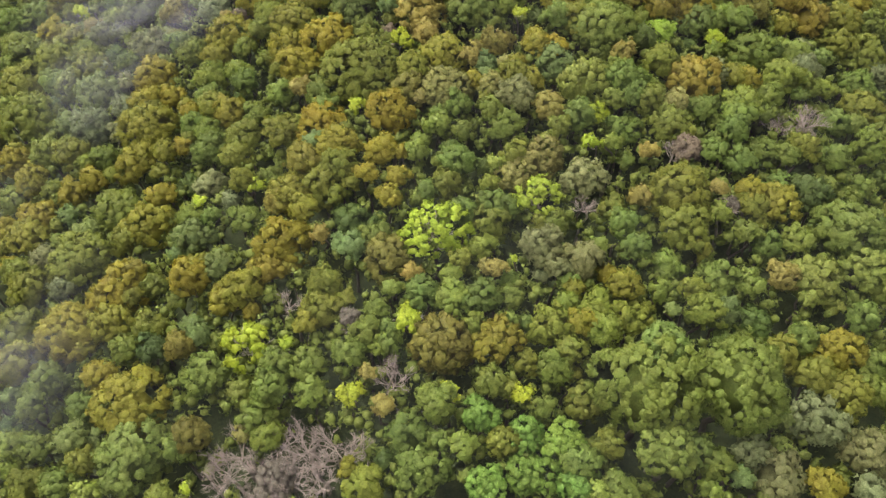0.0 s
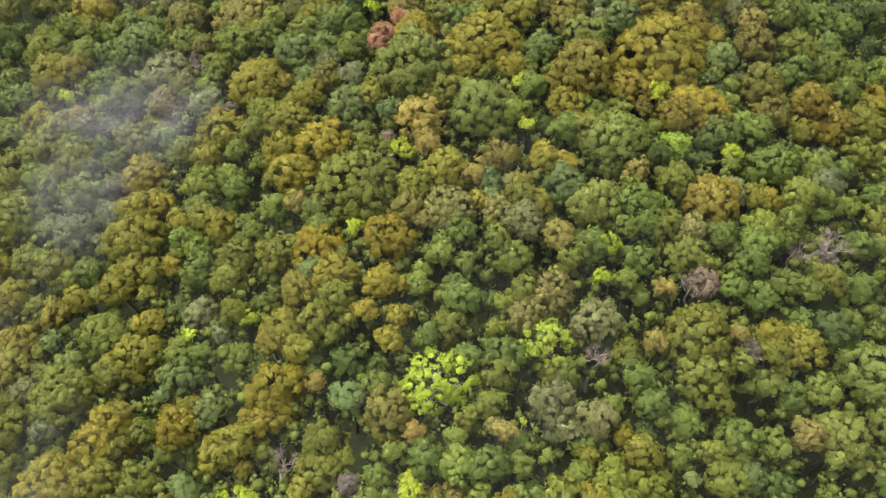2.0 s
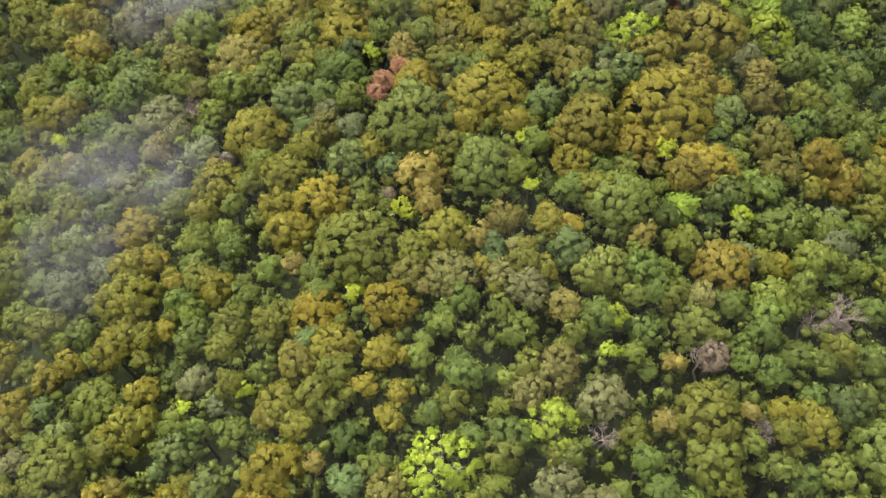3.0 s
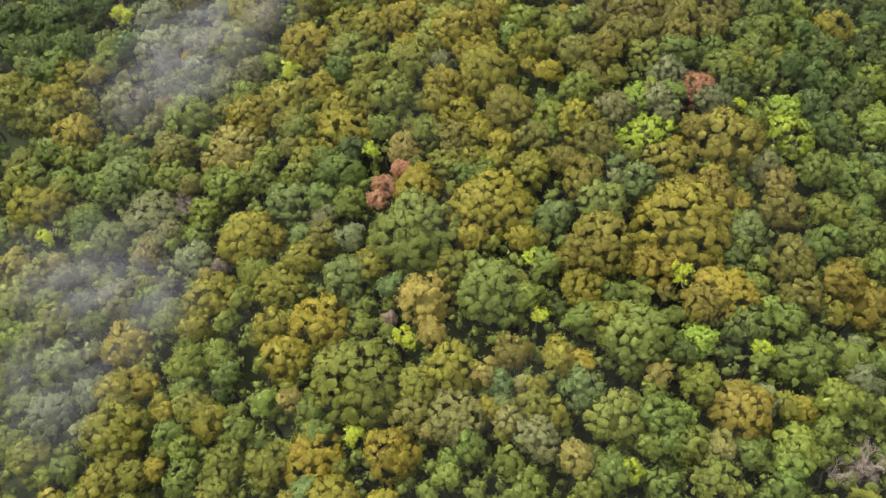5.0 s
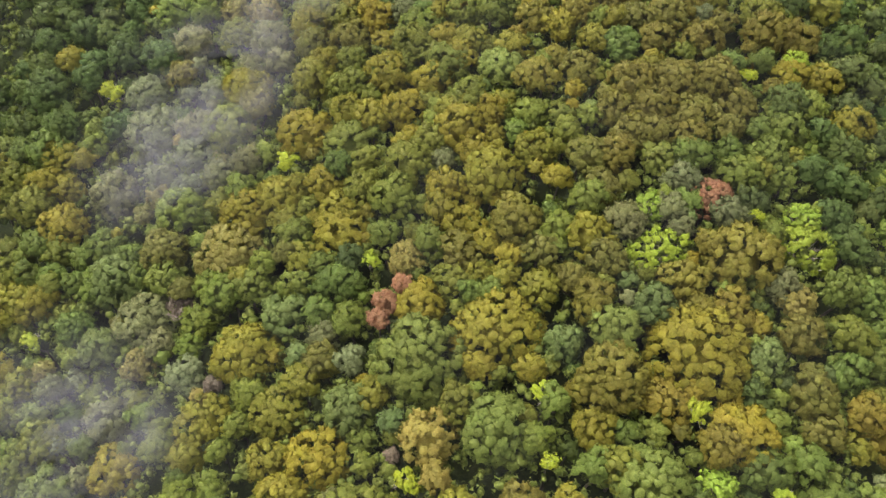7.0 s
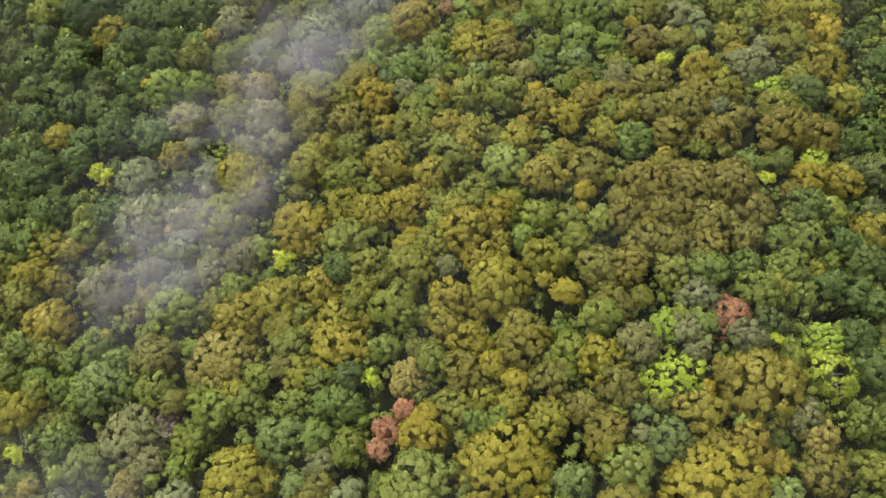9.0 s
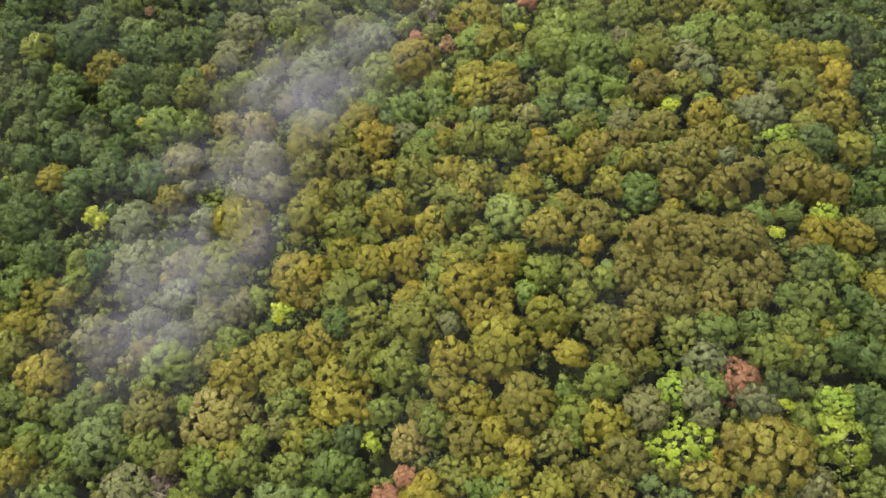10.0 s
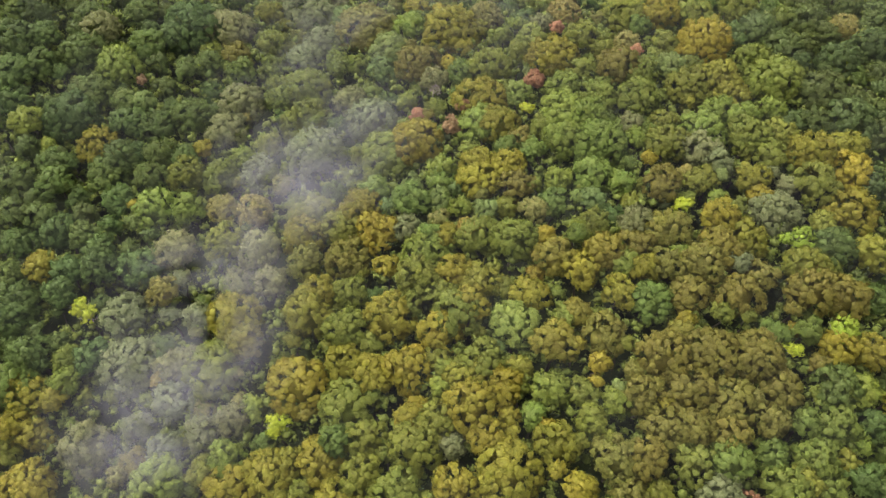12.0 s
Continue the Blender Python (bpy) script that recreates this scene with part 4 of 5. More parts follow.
fill("ol", (-12.3, 149.6, 1.4), (-77.6, 152.5, 3.5), (-1.5, 152.9, 2.1), (24.4, 154.3, 1.4), (-2.9, 154.7, 2.2), (-12.7, 158.2, 2.4), (43.0, 158.4, 1.4), (3.2, 158.8, 1.6))
fill("ol", (39.5, 159.0, 2.1), (16.6, 159.2, 2.7), (-20.1, 159.6, 1.4), (-25.6, 160.9, 1.9), (8.1, 165.8, 2.1), (-19.0, 166.5, 1.4), (-19.2, 169.5, 1.4), (6.4, 169.8, 1.7))
fill("ol", (-15.2, 172.4, 1.4), (58.9, 174.8, 2.7), (36.0, 175.1, 1.4), (23.0, 176.1, 3.2), (29.2, 180.0, 2.1), (34.9, 185.4, 1.4), (13.9, 185.4, 1.4), (49.6, 189.1, 1.4))
fill("ol", (33.7, 191.7, 1.4), (-14.1, 193.9, 2.0), (-40.3, 195.3, 1.4), (38.0, 197.3, 3.5), (16.7, 199.8, 2.6), (38.2, 203.8, 1.4), (3.7, 205.6, 1.4), (10.0, 205.9, 2.1))
fill("ol", (25.5, 214.3, 3.4), (-26.8, 216.4, 1.8), (42.3, 220.1, 3.2), (-24.9, 220.3, 1.4), (30.6, 220.4, 2.9), (14.5, 223.2, 2.7), (17.1, 226.9, 3.8), (49.8, 228.6, 4.0))
fill("ol", (11.5, 229.2, 2.6), (49.0, 235.8, 2.3), (-36.5, 243.0, 2.3), (42.7, 245.7, 3.2), (12.1, 245.7, 3.2))
fill("om", (21.1, 19.8, 3.2), (-2.3, 20.7, 3.2), (34.6, 20.7, 3.0), (28.3, 20.7, 3.1), (7.6, 20.7, 2.7), (3.1, 20.7, 2.4), (39.1, 20.7, 2.2), (-27.5, 21.6, 3.2))
fill("om", (-16.7, 21.6, 2.6), (-22.1, 21.6, 2.5), (-38.3, 22.5, 2.2), (-42.8, 23.4, 2.9), (47.2, 27.9, 3.2), (13.9, 33.3, 2.4), (49.9, 34.2, 3.2), (-55.4, 36.0, 3.2))
fill("om", (-23.0, 36.9, 2.2), (52.6, 41.4, 3.2), (-57.2, 41.4, 2.7), (-26.6, 44.1, 1.8), (-59.0, 45.0, 2.2), (55.3, 48.6, 3.2), (-60.8, 49.5, 3.2), (58.0, 55.8, 3.2))
fill("om", (20.2, 58.5, 2.2), (58.0, 61.2, 2.2), (-52.7, 63.0, 2.1), (49.0, 63.9, 2.2), (31.9, 63.9, 2.0), (-68.0, 65.7, 3.2), (62.5, 69.3, 2.9), (-23.9, 69.3, 2.2))
fill("om", (-5.9, 72.9, 1.4), (65.2, 73.8, 3.2), (60.7, 74.7, 2.2), (16.6, 74.7, 1.4), (57.1, 75.6, 1.9), (64.3, 78.3, 2.2), (67.9, 81.0, 3.2), (-74.3, 81.9, 2.5))
fill("om", (-28.4, 83.7, 1.7), (-50.0, 84.6, 1.4), (68.8, 86.4, 2.9), (-75.2, 90.9, 2.3), (-52.7, 91.8, 1.6), (-79.7, 93.6, 3.2), (-27.5, 94.5, 1.8), (69.7, 97.2, 2.5))
fill("om", (-12.2, 97.2, 2.2), (-68.9, 98.1, 1.8), (-5.0, 99.9, 1.7), (69.7, 101.7, 2.2), (-16.5, 104.1, 1.9), (12.7, 105.1, 1.4), (-84.2, 106.2, 3.2), (-46.4, 107.1, 2.2))
fill("om", (62.5, 107.1, 2.4), (-53.6, 108.9, 2.2), (-84.2, 111.6, 2.8), (-65.3, 115.2, 2.3), (-83.3, 116.1, 2.1), (5.6, 118.0, 1.4), (-89.6, 120.6, 3.2), (-20.4, 121.9, 1.4))
fill("om", (-62.6, 124.2, 2.5), (-59.0, 124.2, 2.0), (-85.1, 125.1, 2.7), (-79.7, 126.9, 3.2), (-84.2, 130.5, 3.2), (-94.1, 135.0, 3.2), (-76.2, 137.3, 4.1), (-90.5, 141.3, 2.3))
fill("om", (-47.3, 145.8, 1.5), (-41.9, 145.8, 1.4), (-90.5, 153.0, 3.2), (-55.4, 154.8, 2.1), (-60.8, 154.8, 1.8), (-88.7, 158.4, 3.2), (-81.5, 159.7, 2.2), (48.1, 170.1, 1.4))
fill("om", (46.3, 178.2, 2.3), (38.2, 180.0, 1.9), (30.8, 184.3, 2.0), (-28.4, 189.0, 2.0), (-1.4, 195.3, 1.4), (-19.4, 195.3, 2.2), (17.5, 197.9, 1.6), (-16.7, 199.8, 2.6))
fill("om", (-35.6, 205.2, 3.2), (28.3, 209.7, 2.5), (-2.3, 210.6, 2.6), (46.3, 213.3, 2.6), (10.3, 213.3, 2.0), (6.7, 214.2, 1.9), (40.0, 216.0, 2.1), (-5.9, 216.9, 1.8))
fill("om", (-15.8, 218.7, 2.6), (-35.6, 223.2, 3.2), (21.1, 223.2, 1.9), (31.9, 225.0, 2.0), (-31.1, 225.0, 1.9), (-19.4, 227.7, 2.6), (-37.4, 229.5, 3.2), (-23.9, 229.5, 2.9))
fill("om", (40.0, 234.9, 2.5), (-33.8, 234.9, 1.7), (21.1, 238.5, 2.3), (37.3, 239.4, 3.2), (-32.9, 239.4, 2.8), (33.7, 242.1, 2.2), (18.4, 243.0, 3.2), (48.1, 244.8, 3.2))
fill("om", (21.1, 247.5, 2.3), (0.4, 248.4, 3.2), (16.6, 248.4, 2.8), (-36.5, 249.3, 2.0), (8.5, 251.1, 3.2), (13.9, 253.8, 3.2), (-13.1, 254.7, 3.2), (-30.2, 256.5, 3.2))
fill("om", (5.8, 256.5, 3.2), (-18.5, 257.4, 3.2), (-0.5, 259.2, 3.2), (-37.4, 261.9, 3.2), (-23.9, 261.9, 3.2), (-31.1, 261.9, 3.2), (-16.7, 261.9, 2.3))
fill("ob", (28.0, 95.9, 1.7), (-52.0, 120.2, 1.4), (25.0, 149.9, 1.7), (52.0, 150.6, 1.9), (50.4, 159.4, 1.6), (5.1, 184.5, 1.4), (12.6, 197.7, 2.9), (-4.1, 207.0, 1.4))
fill("ob", (-9.5, 221.9, 1.4), (8.9, 223.2, 1.8), (31.0, 230.3, 2.1), (-45.1, 230.8, 4.0), (-7.7, 231.3, 1.9), (44.5, 236.7, 3.2), (25.6, 242.1, 3.2), (-12.6, 243.1, 1.9))
fill("ob", (36.4, 245.7, 3.2), (31.0, 246.6, 3.2), (-17.9, 247.0, 3.0), (-11.3, 250.2, 2.2), (-25.7, 257.4, 2.3), (-6.8, 258.3, 3.2))
fill("br", (-21.8, 31.9, 1.4), (4.7, 50.0, 1.4), (8.5, 63.4, 2.9), (12.3, 66.4, 3.4), (-3.2, 78.3, 1.4), (8.5, 83.7, 1.4), (-52.1, 141.3, 2.2), (41.7, 145.9, 1.5))
fill("br", (-39.7, 150.7, 2.2), (-33.8, 151.2, 1.4), (-34.8, 155.8, 1.4), (-48.1, 156.2, 1.4), (45.6, 167.3, 1.4), (-20.6, 175.3, 1.4), (13.8, 180.2, 2.9), (-2.1, 181.4, 2.3))
fill("br", (-22.2, 181.8, 1.4), (-35.9, 188.0, 3.8), (-31.1, 193.5, 2.4), (-40.3, 212.5, 1.4), (35.0, 221.3, 3.2), (82.9, 222.0, 2.0), (79.6, 225.5, 3.7), (24.7, 234.2, 4.2))
fill("br", (8.5, 238.3, 4.3), (4.0, 252.0, 2.3))
fill("gr", (44.5, 20.7, 3.2), (-33.8, 22.5, 3.2), (9.4, 32.5, 1.6), (33.6, 35.3, 2.4), (46.6, 38.5, 2.2), (30.2, 40.2, 2.1), (38.9, 40.8, 2.1), (8.3, 42.5, 1.4))
fill("gr", (15.7, 47.4, 1.4), (6.9, 48.3, 1.4), (53.0, 54.1, 2.0), (43.0, 55.4, 1.4), (2.0, 58.1, 2.2), (48.7, 59.8, 1.4), (-3.5, 61.2, 1.4), (41.8, 62.7, 1.8))
fill("gr", (53.5, 64.7, 2.6), (22.8, 65.7, 1.4), (-3.5, 67.8, 1.4), (0.8, 68.2, 1.4), (35.2, 69.4, 1.7), (-3.2, 71.2, 1.4), (23.3, 71.3, 2.8), (36.1, 73.6, 1.4))
fill("gr", (43.0, 74.4, 1.6), (53.4, 75.0, 2.7), (49.1, 78.8, 1.4), (-11.6, 80.5, 1.4), (60.0, 83.6, 3.0), (21.7, 85.0, 1.7), (55.2, 87.2, 2.1), (40.2, 91.6, 1.4))
fill("gr", (7.1, 92.8, 1.7), (-37.1, 94.5, 1.4), (-74.3, 95.4, 3.1), (65.2, 95.8, 2.8), (21.0, 95.9, 2.1), (-68.1, 102.4, 1.4), (-24.1, 105.1, 1.4), (73.3, 105.3, 3.2))
fill("gr", (-78.8, 108.0, 2.9), (-46.8, 115.0, 1.4), (-81.3, 121.0, 3.8), (-76.3, 121.4, 3.7), (14.9, 122.3, 1.4), (-90.5, 126.0, 3.2), (14.7, 129.0, 1.7), (-72.7, 135.2, 1.7))
fill("gr", (-86.0, 138.6, 3.2), (-29.1, 144.2, 2.0), (-95.0, 158.4, 3.2), (20.7, 181.1, 1.4), (16.8, 181.7, 2.9), (16.0, 194.2, 1.4), (9.8, 195.5, 2.8), (34.7, 195.8, 1.8))
fill("gr", (30.3, 198.0, 1.4), (-34.7, 217.8, 3.2))
fill("gl", (74.2, 99.0, 3.2), (2.6, 102.0, 1.4), (-28.0, 105.2, 2.9), (67.9, 107.1, 3.2), (-13.0, 118.8, 1.4), (60.2, 125.3, 1.6), (45.9, 126.4, 1.4), (67.6, 134.5, 3.7))
fill("gl", (55.4, 139.6, 1.8), (-30.7, 148.4, 1.4), (58.4, 167.2, 1.4), (20.1, 175.6, 1.6), (18.3, 186.1, 3.0), (57.3, 199.9, 3.3), (-40.1, 202.5, 2.9), (-46.8, 227.4, 1.7))
fill("gl", (-51.3, 232.8, 3.0))
fill("gd", (43.0, 102.2, 1.4), (49.0, 103.5, 1.4), (66.1, 112.5, 2.0), (71.5, 113.4, 3.2), (69.7, 118.8, 3.2), (64.4, 118.8, 3.0), (75.1, 119.7, 3.2), (60.6, 121.8, 1.8))
fill("gd", (72.4, 125.1, 3.2), (57.9, 126.9, 1.4), (77.8, 128.7, 3.2), (62.0, 129.1, 2.2), (72.4, 130.5, 3.1), (64.5, 131.0, 2.6), (74.2, 135.9, 3.2), (80.5, 137.7, 3.2))
fill("gd", (62.6, 137.8, 1.4), (70.6, 138.6, 2.2), (68.6, 142.3, 2.7), (67.0, 148.5, 1.4), (78.7, 150.3, 3.2), (69.7, 152.1, 2.2), (79.6, 156.6, 3.2), (76.0, 159.3, 1.9))
fill("gd", (73.3, 161.1, 2.2), (81.4, 162.0, 2.5), (76.9, 163.8, 3.2), (61.5, 164.6, 2.4), (84.1, 166.5, 3.2), (79.6, 167.4, 2.2), (75.1, 168.3, 2.5), (-88.7, 179.1, 3.2))
fill("gd", (-82.8, 184.0, 2.8), (-95.0, 184.5, 2.2), (-90.5, 185.4, 3.2), (-67.2, 186.4, 1.4), (84.1, 187.2, 3.2), (-82.9, 188.3, 1.4), (-50.7, 188.5, 1.4), (-95.0, 189.9, 3.2))
fill("gd", (70.8, 190.8, 1.6), (-90.5, 190.8, 2.3), (86.8, 192.6, 3.2), (82.3, 192.6, 2.2), (-93.2, 196.2, 3.2), (63.7, 196.8, 3.6), (60.5, 197.0, 2.9), (81.4, 197.1, 3.2))
fill("gd", (76.9, 198.0, 2.1), (85.9, 198.9, 2.5), (-86.2, 199.5, 3.3), (90.4, 200.7, 3.2), (76.7, 202.1, 3.0), (-95.0, 202.5, 3.2), (-75.2, 203.4, 1.4), (74.1, 203.5, 3.4))
fill("gd", (-81.5, 203.9, 3.1), (84.1, 204.3, 3.2), (-89.6, 204.3, 2.7), (92.2, 206.1, 3.2), (79.6, 206.1, 2.2), (87.7, 210.6, 3.2), (-95.0, 210.6, 3.1), (70.4, 211.5, 1.5))
fill("gd", (81.3, 211.7, 3.1), (66.5, 213.3, 2.0), (-47.3, 214.2, 2.2), (-80.4, 214.6, 2.8), (85.0, 216.0, 1.4), (90.4, 216.9, 3.2), (68.8, 218.7, 2.8), (-67.1, 219.6, 2.0))
fill("gd", (-58.7, 221.3, 3.5), (88.6, 221.4, 2.5), (-95.0, 222.3, 3.1), (73.9, 222.4, 3.6), (94.0, 225.0, 3.2), (70.4, 225.3, 4.6), (85.7, 226.2, 4.0), (-95.0, 226.8, 2.0))
fill("gd", (-61.0, 227.6, 2.9), (60.7, 227.7, 1.4), (90.4, 227.7, 1.9), (-55.4, 228.6, 2.3), (75.1, 229.5, 2.5), (93.1, 229.5, 2.3), (71.5, 232.2, 2.9), (88.6, 232.2, 3.2))
fill("gd", (82.3, 232.2, 3.2), (94.9, 234.0, 3.2), (76.9, 234.0, 3.2), (-78.8, 234.9, 2.2), (68.8, 236.7, 3.2), (85.0, 237.6, 3.2), (-64.4, 237.6, 2.7), (79.6, 238.5, 2.9))
fill("gd", (64.3, 239.4, 2.9), (91.3, 239.4, 3.2), (73.3, 239.4, 2.9), (-87.5, 239.9, 5.0), (-81.0, 241.2, 2.2), (82.3, 243.0, 2.5), (61.6, 243.9, 3.2), (76.9, 243.9, 3.2))
fill("gd", (69.7, 243.9, 3.2), (-95.0, 243.9, 2.8), (-62.9, 244.5, 2.7), (86.8, 244.8, 3.2), (94.9, 245.7, 3.2), (-91.4, 245.7, 2.1), (-72.5, 246.6, 3.2), (-51.8, 246.6, 2.7))
fill("gd", (-83.3, 247.5, 2.3), (-68.0, 247.5, 2.3), (-87.8, 248.4, 3.2), (-77.9, 248.4, 3.2), (-57.2, 248.4, 2.1), (-94.1, 249.3, 3.2), (-48.2, 250.2, 3.2), (-82.4, 252.0, 3.2))
fill("gd", (-54.5, 252.0, 3.2), (-67.1, 252.0, 3.2), (-60.8, 252.0, 3.2), (-77.9, 252.9, 2.2), (-73.4, 253.8, 3.2), (-44.6, 254.7, 3.2), (-50.0, 255.6, 2.5), (-62.6, 257.4, 3.2))
fill("gd", (-57.2, 258.3, 3.2), (-51.8, 260.1, 3.2), (-45.5, 261.0, 3.2))
fill("dg", (16.6, 20.7, 1.7), (-6.8, 21.6, 2.2), (-6.7, 28.3, 1.4), (-52.7, 29.7, 3.2), (-50.9, 35.1, 2.1), (34.4, 43.5, 2.7), (20.9, 48.5, 1.4), (-22.4, 58.9, 2.0))
fill("dg", (-8.7, 58.9, 1.5), (54.3, 59.2, 2.5), (-12.0, 59.6, 2.9), (61.6, 63.9, 3.2), (58.0, 66.6, 2.0), (4.9, 66.6, 1.9), (-35.9, 70.7, 2.3), (58.6, 71.8, 1.4))
fill("dg", (-24.7, 79.2, 1.8), (-76.1, 86.4, 3.2), (-31.0, 86.8, 1.4), (35.0, 87.9, 1.8), (47.7, 88.3, 1.9), (71.5, 90.9, 3.2), (13.9, 94.5, 1.8), (15.6, 104.1, 1.4))
fill("dg", (-57.2, 106.2, 2.9), (77.8, 108.9, 3.2), (-10.1, 109.5, 2.1), (42.2, 113.2, 2.3), (-87.8, 115.2, 3.2), (-82.4, 135.0, 2.5), (66.6, 136.8, 2.7), (-81.5, 139.5, 1.9))
fill("dg", (75.1, 142.2, 3.2), (-91.4, 145.8, 3.2), (-80.1, 145.9, 2.5), (72.5, 148.5, 3.3), (75.1, 153.0, 2.2), (72.4, 156.6, 3.2), (64.1, 161.9, 3.2), (68.6, 163.6, 3.8))
fill("dg", (-92.3, 163.8, 3.2), (-84.5, 165.0, 4.1), (-13.0, 167.7, 2.0), (69.9, 170.9, 2.9), (78.7, 171.9, 3.2), (-72.1, 175.2, 1.7), (80.5, 176.4, 2.5), (26.0, 177.6, 2.3))
fill("dg", (74.9, 178.8, 3.5), (71.7, 180.1, 1.8), (82.3, 181.8, 3.2), (77.8, 182.7, 2.3), (71.5, 185.9, 2.4), (-63.1, 187.3, 2.8), (30.1, 188.1, 1.9), (77.0, 189.5, 3.4))
fill("dg", (-21.2, 190.8, 3.1), (-86.1, 194.5, 2.5), (57.3, 196.2, 1.4), (34.3, 199.0, 1.4), (28.7, 200.5, 1.8), (-21.8, 208.9, 3.2), (-89.4, 209.5, 3.0), (76.3, 209.9, 2.4))
fill("dg", (2.2, 213.3, 2.7), (-33.8, 213.3, 2.1), (-12.2, 215.1, 3.2), (59.6, 215.7, 1.6), (66.1, 231.3, 3.2), (53.5, 234.9, 3.2), (34.6, 235.8, 2.2), (59.8, 236.7, 3.2))
fill("dg", (16.6, 236.7, 3.2), (31.0, 238.5, 3.2), (-92.6, 238.5, 4.0), (13.9, 241.2, 2.5), (41.8, 241.2, 2.3), (-4.9, 241.7, 2.9), (-28.4, 242.1, 1.9), (5.8, 245.7, 3.2))
fill("dg", (-42.8, 250.2, 2.5), (20.2, 252.0, 3.2), (-6.8, 252.0, 3.2), (-32.9, 252.9, 2.2), (-12.2, 261.0, 3.2))
fill("lg", (14.0, 23.6, 1.4), (25.0, 24.3, 1.4), (-7.7, 40.5, 1.4), (25.2, 50.3, 2.5), (6.4, 64.9, 1.3), (44.3, 68.4, 1.4), (-0.6, 74.5, 1.4), (53.5, 80.8, 1.7))
fill("lg", (38.3, 86.3, 1.4), (-32.6, 94.2, 1.4), (-31.7, 97.4, 2.1), (39.6, 107.5, 1.3), (37.1, 115.1, 1.3), (65.5, 126.0, 3.1), (67.4, 127.8, 2.9), (53.7, 128.4, 1.4))
fill("lg", (-2.4, 150.0, 2.0), (34.9, 169.4, 1.4), (28.3, 183.8, 2.6), (-78.2, 205.1, 2.0))
fill("bg", (28.1, 25.5, 1.4), (34.3, 31.5, 1.4), (-39.3, 32.9, 1.4), (-51.8, 39.6, 1.9), (-30.5, 46.1, 1.4), (-28.3, 55.8, 1.4), (-34.8, 57.8, 1.4), (5.7, 81.0, 1.4))
fill("bg", (-60.8, 90.0, 2.7), (-65.2, 94.8, 2.4), (14.5, 108.1, 3.2), (33.8, 126.4, 1.4), (-39.9, 138.7, 1.4), (22.7, 147.5, 1.4), (6.2, 155.5, 1.4), (-65.3, 181.8, 1.4))
fill("bg", (44.3, 184.0, 1.4), (-2.1, 184.9, 2.6), (-11.0, 185.8, 2.1), (-58.0, 187.0, 2.0), (1.1, 187.7, 1.8), (-6.8, 189.9, 2.2), (15.9, 215.0, 1.8), (-13.2, 224.9, 3.7))
fill("gy", (45.0, 39.7, 1.4), (10.8, 49.0, 1.4), (-28.4, 64.8, 1.5), (63.7, 86.8, 2.4), (52.9, 89.8, 1.4), (-52.1, 96.1, 1.8), (-56.9, 100.6, 1.4), (-51.4, 105.4, 1.4))
fill("gy", (-57.2, 111.6, 2.0), (23.6, 113.6, 1.5), (-59.6, 148.8, 1.4), (-43.2, 164.7, 1.4), (-48.4, 168.3, 2.1), (-36.4, 173.3, 3.7), (-47.3, 174.7, 2.1), (-41.4, 178.2, 1.5))
fill("gy", (54.9, 182.2, 2.3), (52.5, 184.4, 1.7), (-36.0, 197.3, 4.6), (-30.5, 230.8, 4.3), (19.7, 231.1, 3.0), (-27.3, 236.6, 4.4), (-24.8, 252.9, 3.2), (-37.4, 253.8, 3.2))
fill("pg", (33.4, 28.4, 1.4), (44.3, 45.5, 1.4), (41.1, 46.1, 1.4), (39.3, 102.5, 1.4), (-51.4, 174.1, 1.4), (-32.2, 174.8, 1.4))
fill("li", (-66.4, 119.1, 1.8))
fill("tw", (-18.1, 26.4, 3.0), (48.7, 73.3, 2.3))
fill("ba", (-19.4, 25.3, 3.0), (-12.8, 25.5, 2.9), (-16.1, 26.2, 3.0), (-23.7, 26.4, 2.5), (-19.0, 27.8, 4.0), (-13.6, 27.9, 3.2), (-23.1, 27.9, 2.8), (-11.4, 29.1, 4.1))
fill("ba", (-9.0, 29.1, 2.1), (-15.0, 29.8, 3.4), (-22.3, 29.9, 4.1), (-17.4, 30.4, 2.7), (-6.1, 36.2, 2.9), (-11.0, 43.1, 1.8), (-18.6, 47.5, 2.2), (16.5, 57.6, 2.1))
fill("ba", (34.2, 58.1, 2.0), (29.6, 66.9, 2.7), (44.7, 73.2, 2.8), (49.0, 73.9, 3.0), (-41.7, 120.0, 1.9), (-2.6, 214.5, 1.6))


# ---- low growth between the trees ----
TREES = np.array(PLACED)


def scatter(rng, x0, x1, y0, y1, step):
    """Loose spots over an area, and how far each lies from the crowns of the trees."""
    xs, ys = np.meshgrid(np.arange(x0, x1, step), np.arange(y0, y1, step))
    x, y = (xs + rng.uniform(-0.45, 0.45, xs.shape) * step).ravel(), (ys + rng.uniform(-0.45, 0.45, xs.shape) * step).ravel()
    gap = np.sqrt((x[:, None] - TREES[:, 0]) ** 2 + (y[:, None] - TREES[:, 1]) ** 2) - TREES[:, 2] * 0.6
    return x, y, gap.min(1)


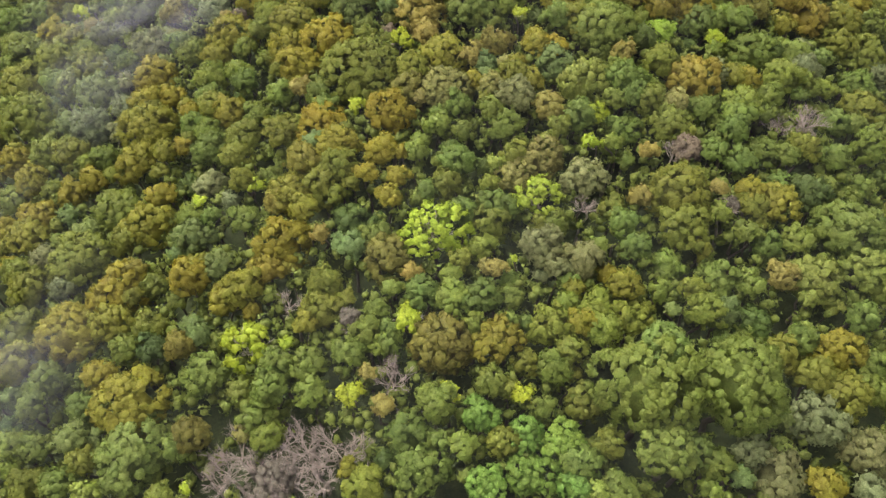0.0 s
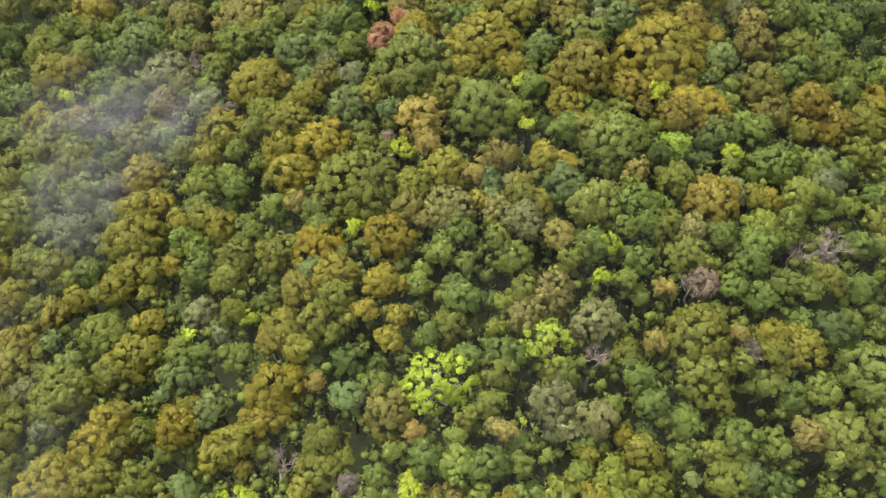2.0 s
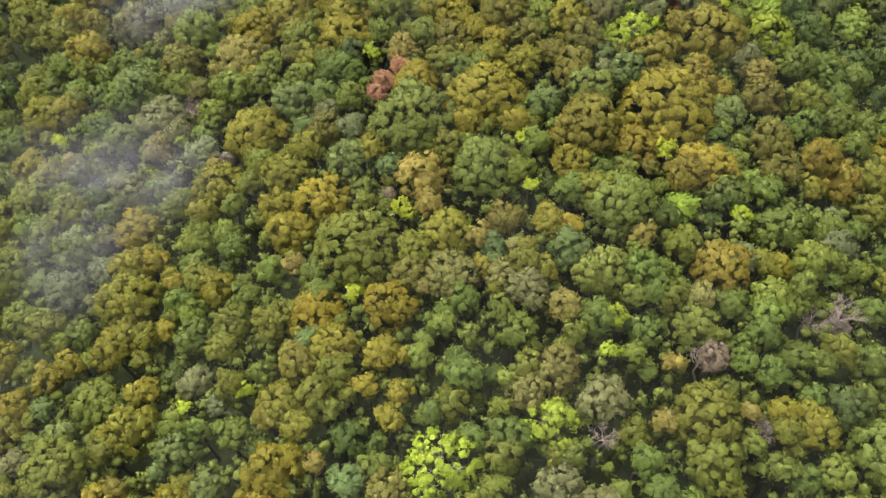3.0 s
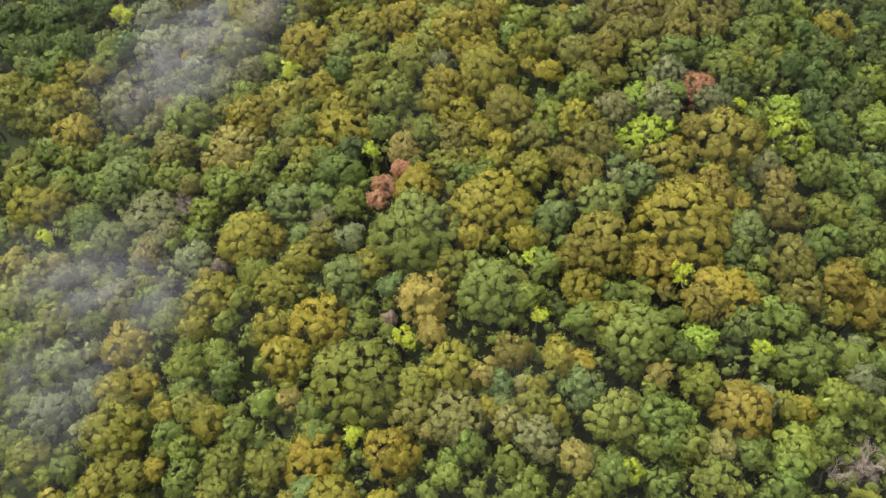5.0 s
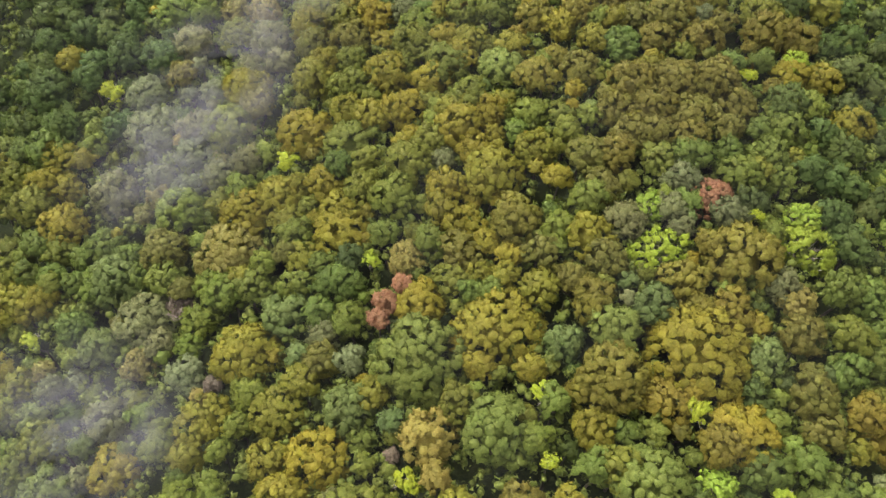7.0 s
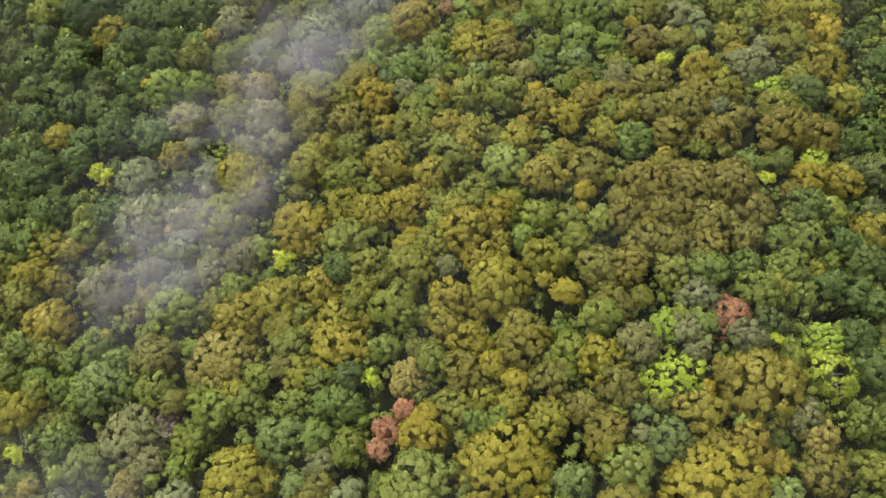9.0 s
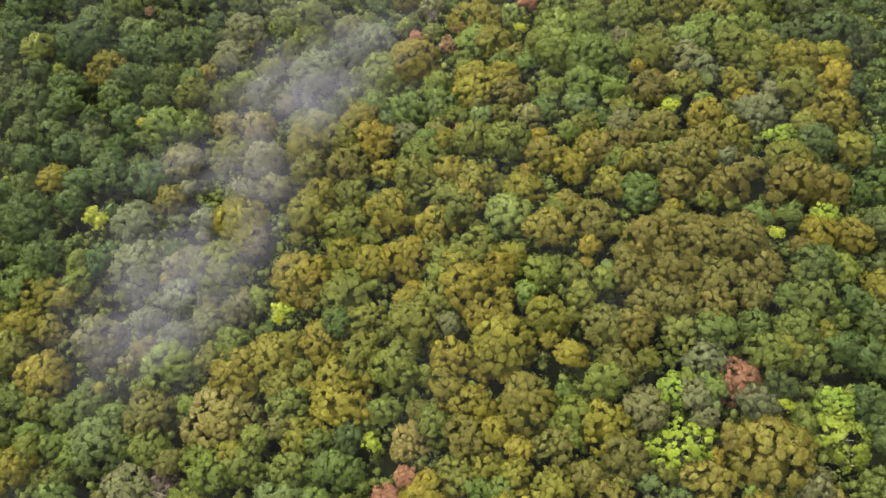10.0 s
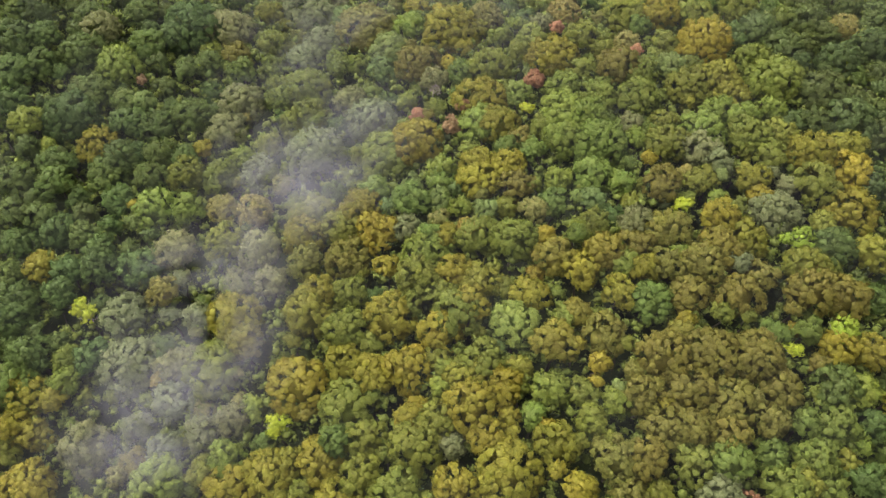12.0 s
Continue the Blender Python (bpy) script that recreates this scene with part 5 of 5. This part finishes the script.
def undergrowth():
    rng = np.random.default_rng(11)
    x, y, free = scatter(rng, -100, 100, 14, 262, 2.3)
    keep = (free > -0.7) & (free < 5) & (np.abs(x) < 44 + 0.24 * y)
    x, y = np.repeat(x[keep], 2), np.repeat(y[keep], 2)
    x, y = x + rng.normal(0, 0.7, len(x)), y + rng.normal(0, 0.7, len(y))
    z = canopy(x, y) - rng.uniform(1.8, 4.2, len(x))
    v, nrm, t = sprays(rng, np.stack([x, y, z], -1), rng.uniform(0.75, 1.4, len(x)), 12, 0.31, 0.25, core=0.55)
    ob = new("undergrowth", mesh_of("undergrowth", v, [t], LEAVES, True, nrm))
    ob.color = (0.128, 0.150, 0.028, 1)
    tagged(ob, "dense green bushes and saplings between the trees", "undergrowth", kind="stuff")


def woods_around():
    rng = np.random.default_rng(12)
    x, y, free = scatter(rng, -135, 135, -50, 305, 5.4)
    keep = free > 2.6
    wide = rng.uniform(3.8, 5.2, keep.sum())
    x, y, wide = np.repeat(x[keep], 4), np.repeat(y[keep], 4), np.repeat(wide, 4)
    d = unit(rng.normal(0, 1, (len(x), 3)) * (1, 1, 0.5) + (0, 0, 0.3)) * wide[:, None] * 0.55
    z = canopy(x, y) - wide * 0.6
    v, nrm, t = sprays(rng, np.stack([x, y, z], -1) + d, wide * rng.uniform(0.48, 0.62, len(x)), 6, 0.6, 0.15, core=0.46)
    ob = new("woods", mesh_of("woods", v, [t], LEAVES, True, nrm))
    ob.color = (0.1, 0.118, 0.024, 1)
    tagged(ob, "olive-green woods that cover the hills all around", "woods", kind="stuff")


undergrowth()
woods_around()


# ---- mist drifting in the hollow, and a haze veil over the whole wood ----
MIST_SPOTS = [(-29, 187, 6.2, 1.49), (-25, 189, 5.5, 0.92), (-18, 191, 6.3, 0.86), (-16, 202, 6.6, 0.52), (-27, 232, 8.5, 0.46), (-33, 195, 6.5, 0.80), (-37, 170, 5.1, 0.86), (-42, 168, 7.2, 0.86), (-33, 162, 4.2, 0.34), (-44, 157, 6.9, 0.57), (-45, 148, 6.7, 0.46), (-39, 151, 5.4, 0.40), (-50, 143, 6.6, 0.29), (-11, 229, 11.0, 0.34), (14, 226, 10.6, 0.34), (-35, 216, 7.1, 0.40), (-36, 161, 6.7, 0.69)]
MIST_SPOTS += [(-32, 153, 4.9, 0.40), (-46, 140, 6.6, 0.69), (-54, 144, 5.3, 0.57), (-43, 145, 5.3, 0.46), (-50, 100, 6.7, 0.69), (-59, 105, 5.1, 0.40), (-40, 100, 4.2, 0.46), (-51, 90, 5.8, 0.52), (-63, 109, 5.3, 0.46), (-49, 102, 6.5, 0.69), (-51, 92, 5.5, 0.69), (-51, 81, 4.5, 0.34), (-47, 36, 4.8, 1.03), (-49, 42, 3.0, 0.57), (-47, 45, 2.5, 0.23), (-57, 64, 4.7, 0.34), (-45, 51, 3.2, 0.23)]


def mist_bank():
    """Thin layers of vapour, one above the other: banks over the hollow, a faint haze veil everywhere."""
    xs, ys = np.meshgrid(np.arange(-130, 130, 2.5), np.arange(-10, 290, 2.5))
    amount = np.zeros(xs.shape)
    for x, y, wide, strength in MIST_SPOTS:
        amount += strength * np.exp(-((xs - x) ** 2 + (ys - y) ** 2) / (2 * wide * wide))
    # the base amount is an added haze veil that lifts dark gaps, stronger far off
    amount = 0.07 + 0.06 * np.clip((ys - 110) / 100, 0, 1) + np.clip(amount - 0.03, 0, 2.0)
    verts, quads, dense, base = [], [], [], 0
    for layer in range(2):
        z = canopy(xs, ys) + 5.5 + layer * 3.2 + 1.2 * np.sin(xs * 0.09 + layer * 1.7) * np.cos(ys * 0.07 - layer)
        index = np.arange(xs.size).reshape(xs.shape) + base
        full = amount > 0.004
        some = full[:-1, :-1] | full[:-1, 1:] | full[1:, 1:] | full[1:, :-1]
        quads.append(np.stack([index[:-1, :-1], index[:-1, 1:], index[1:, 1:], index[1:, :-1]], -1)[some])
        verts.append(np.stack([xs + layer * 0.7, ys, z], -1).reshape(-1, 3))
        dense.append(amount.ravel() * (0.105, 0.09)[layer])
        base += xs.size
    me = mesh_of("mist", np.concatenate(verts), [np.concatenate(quads)], MIST, True)
    me.attributes.new("vapour", "FLOAT", "POINT").data.foreach_set("value", np.concatenate(dense).astype(np.float32))
    tagged(new("mist", me), "thin white mist drifting through the hollow, and a faint haze veil over all the trees", "mist", kind="stuff")


mist_bank()
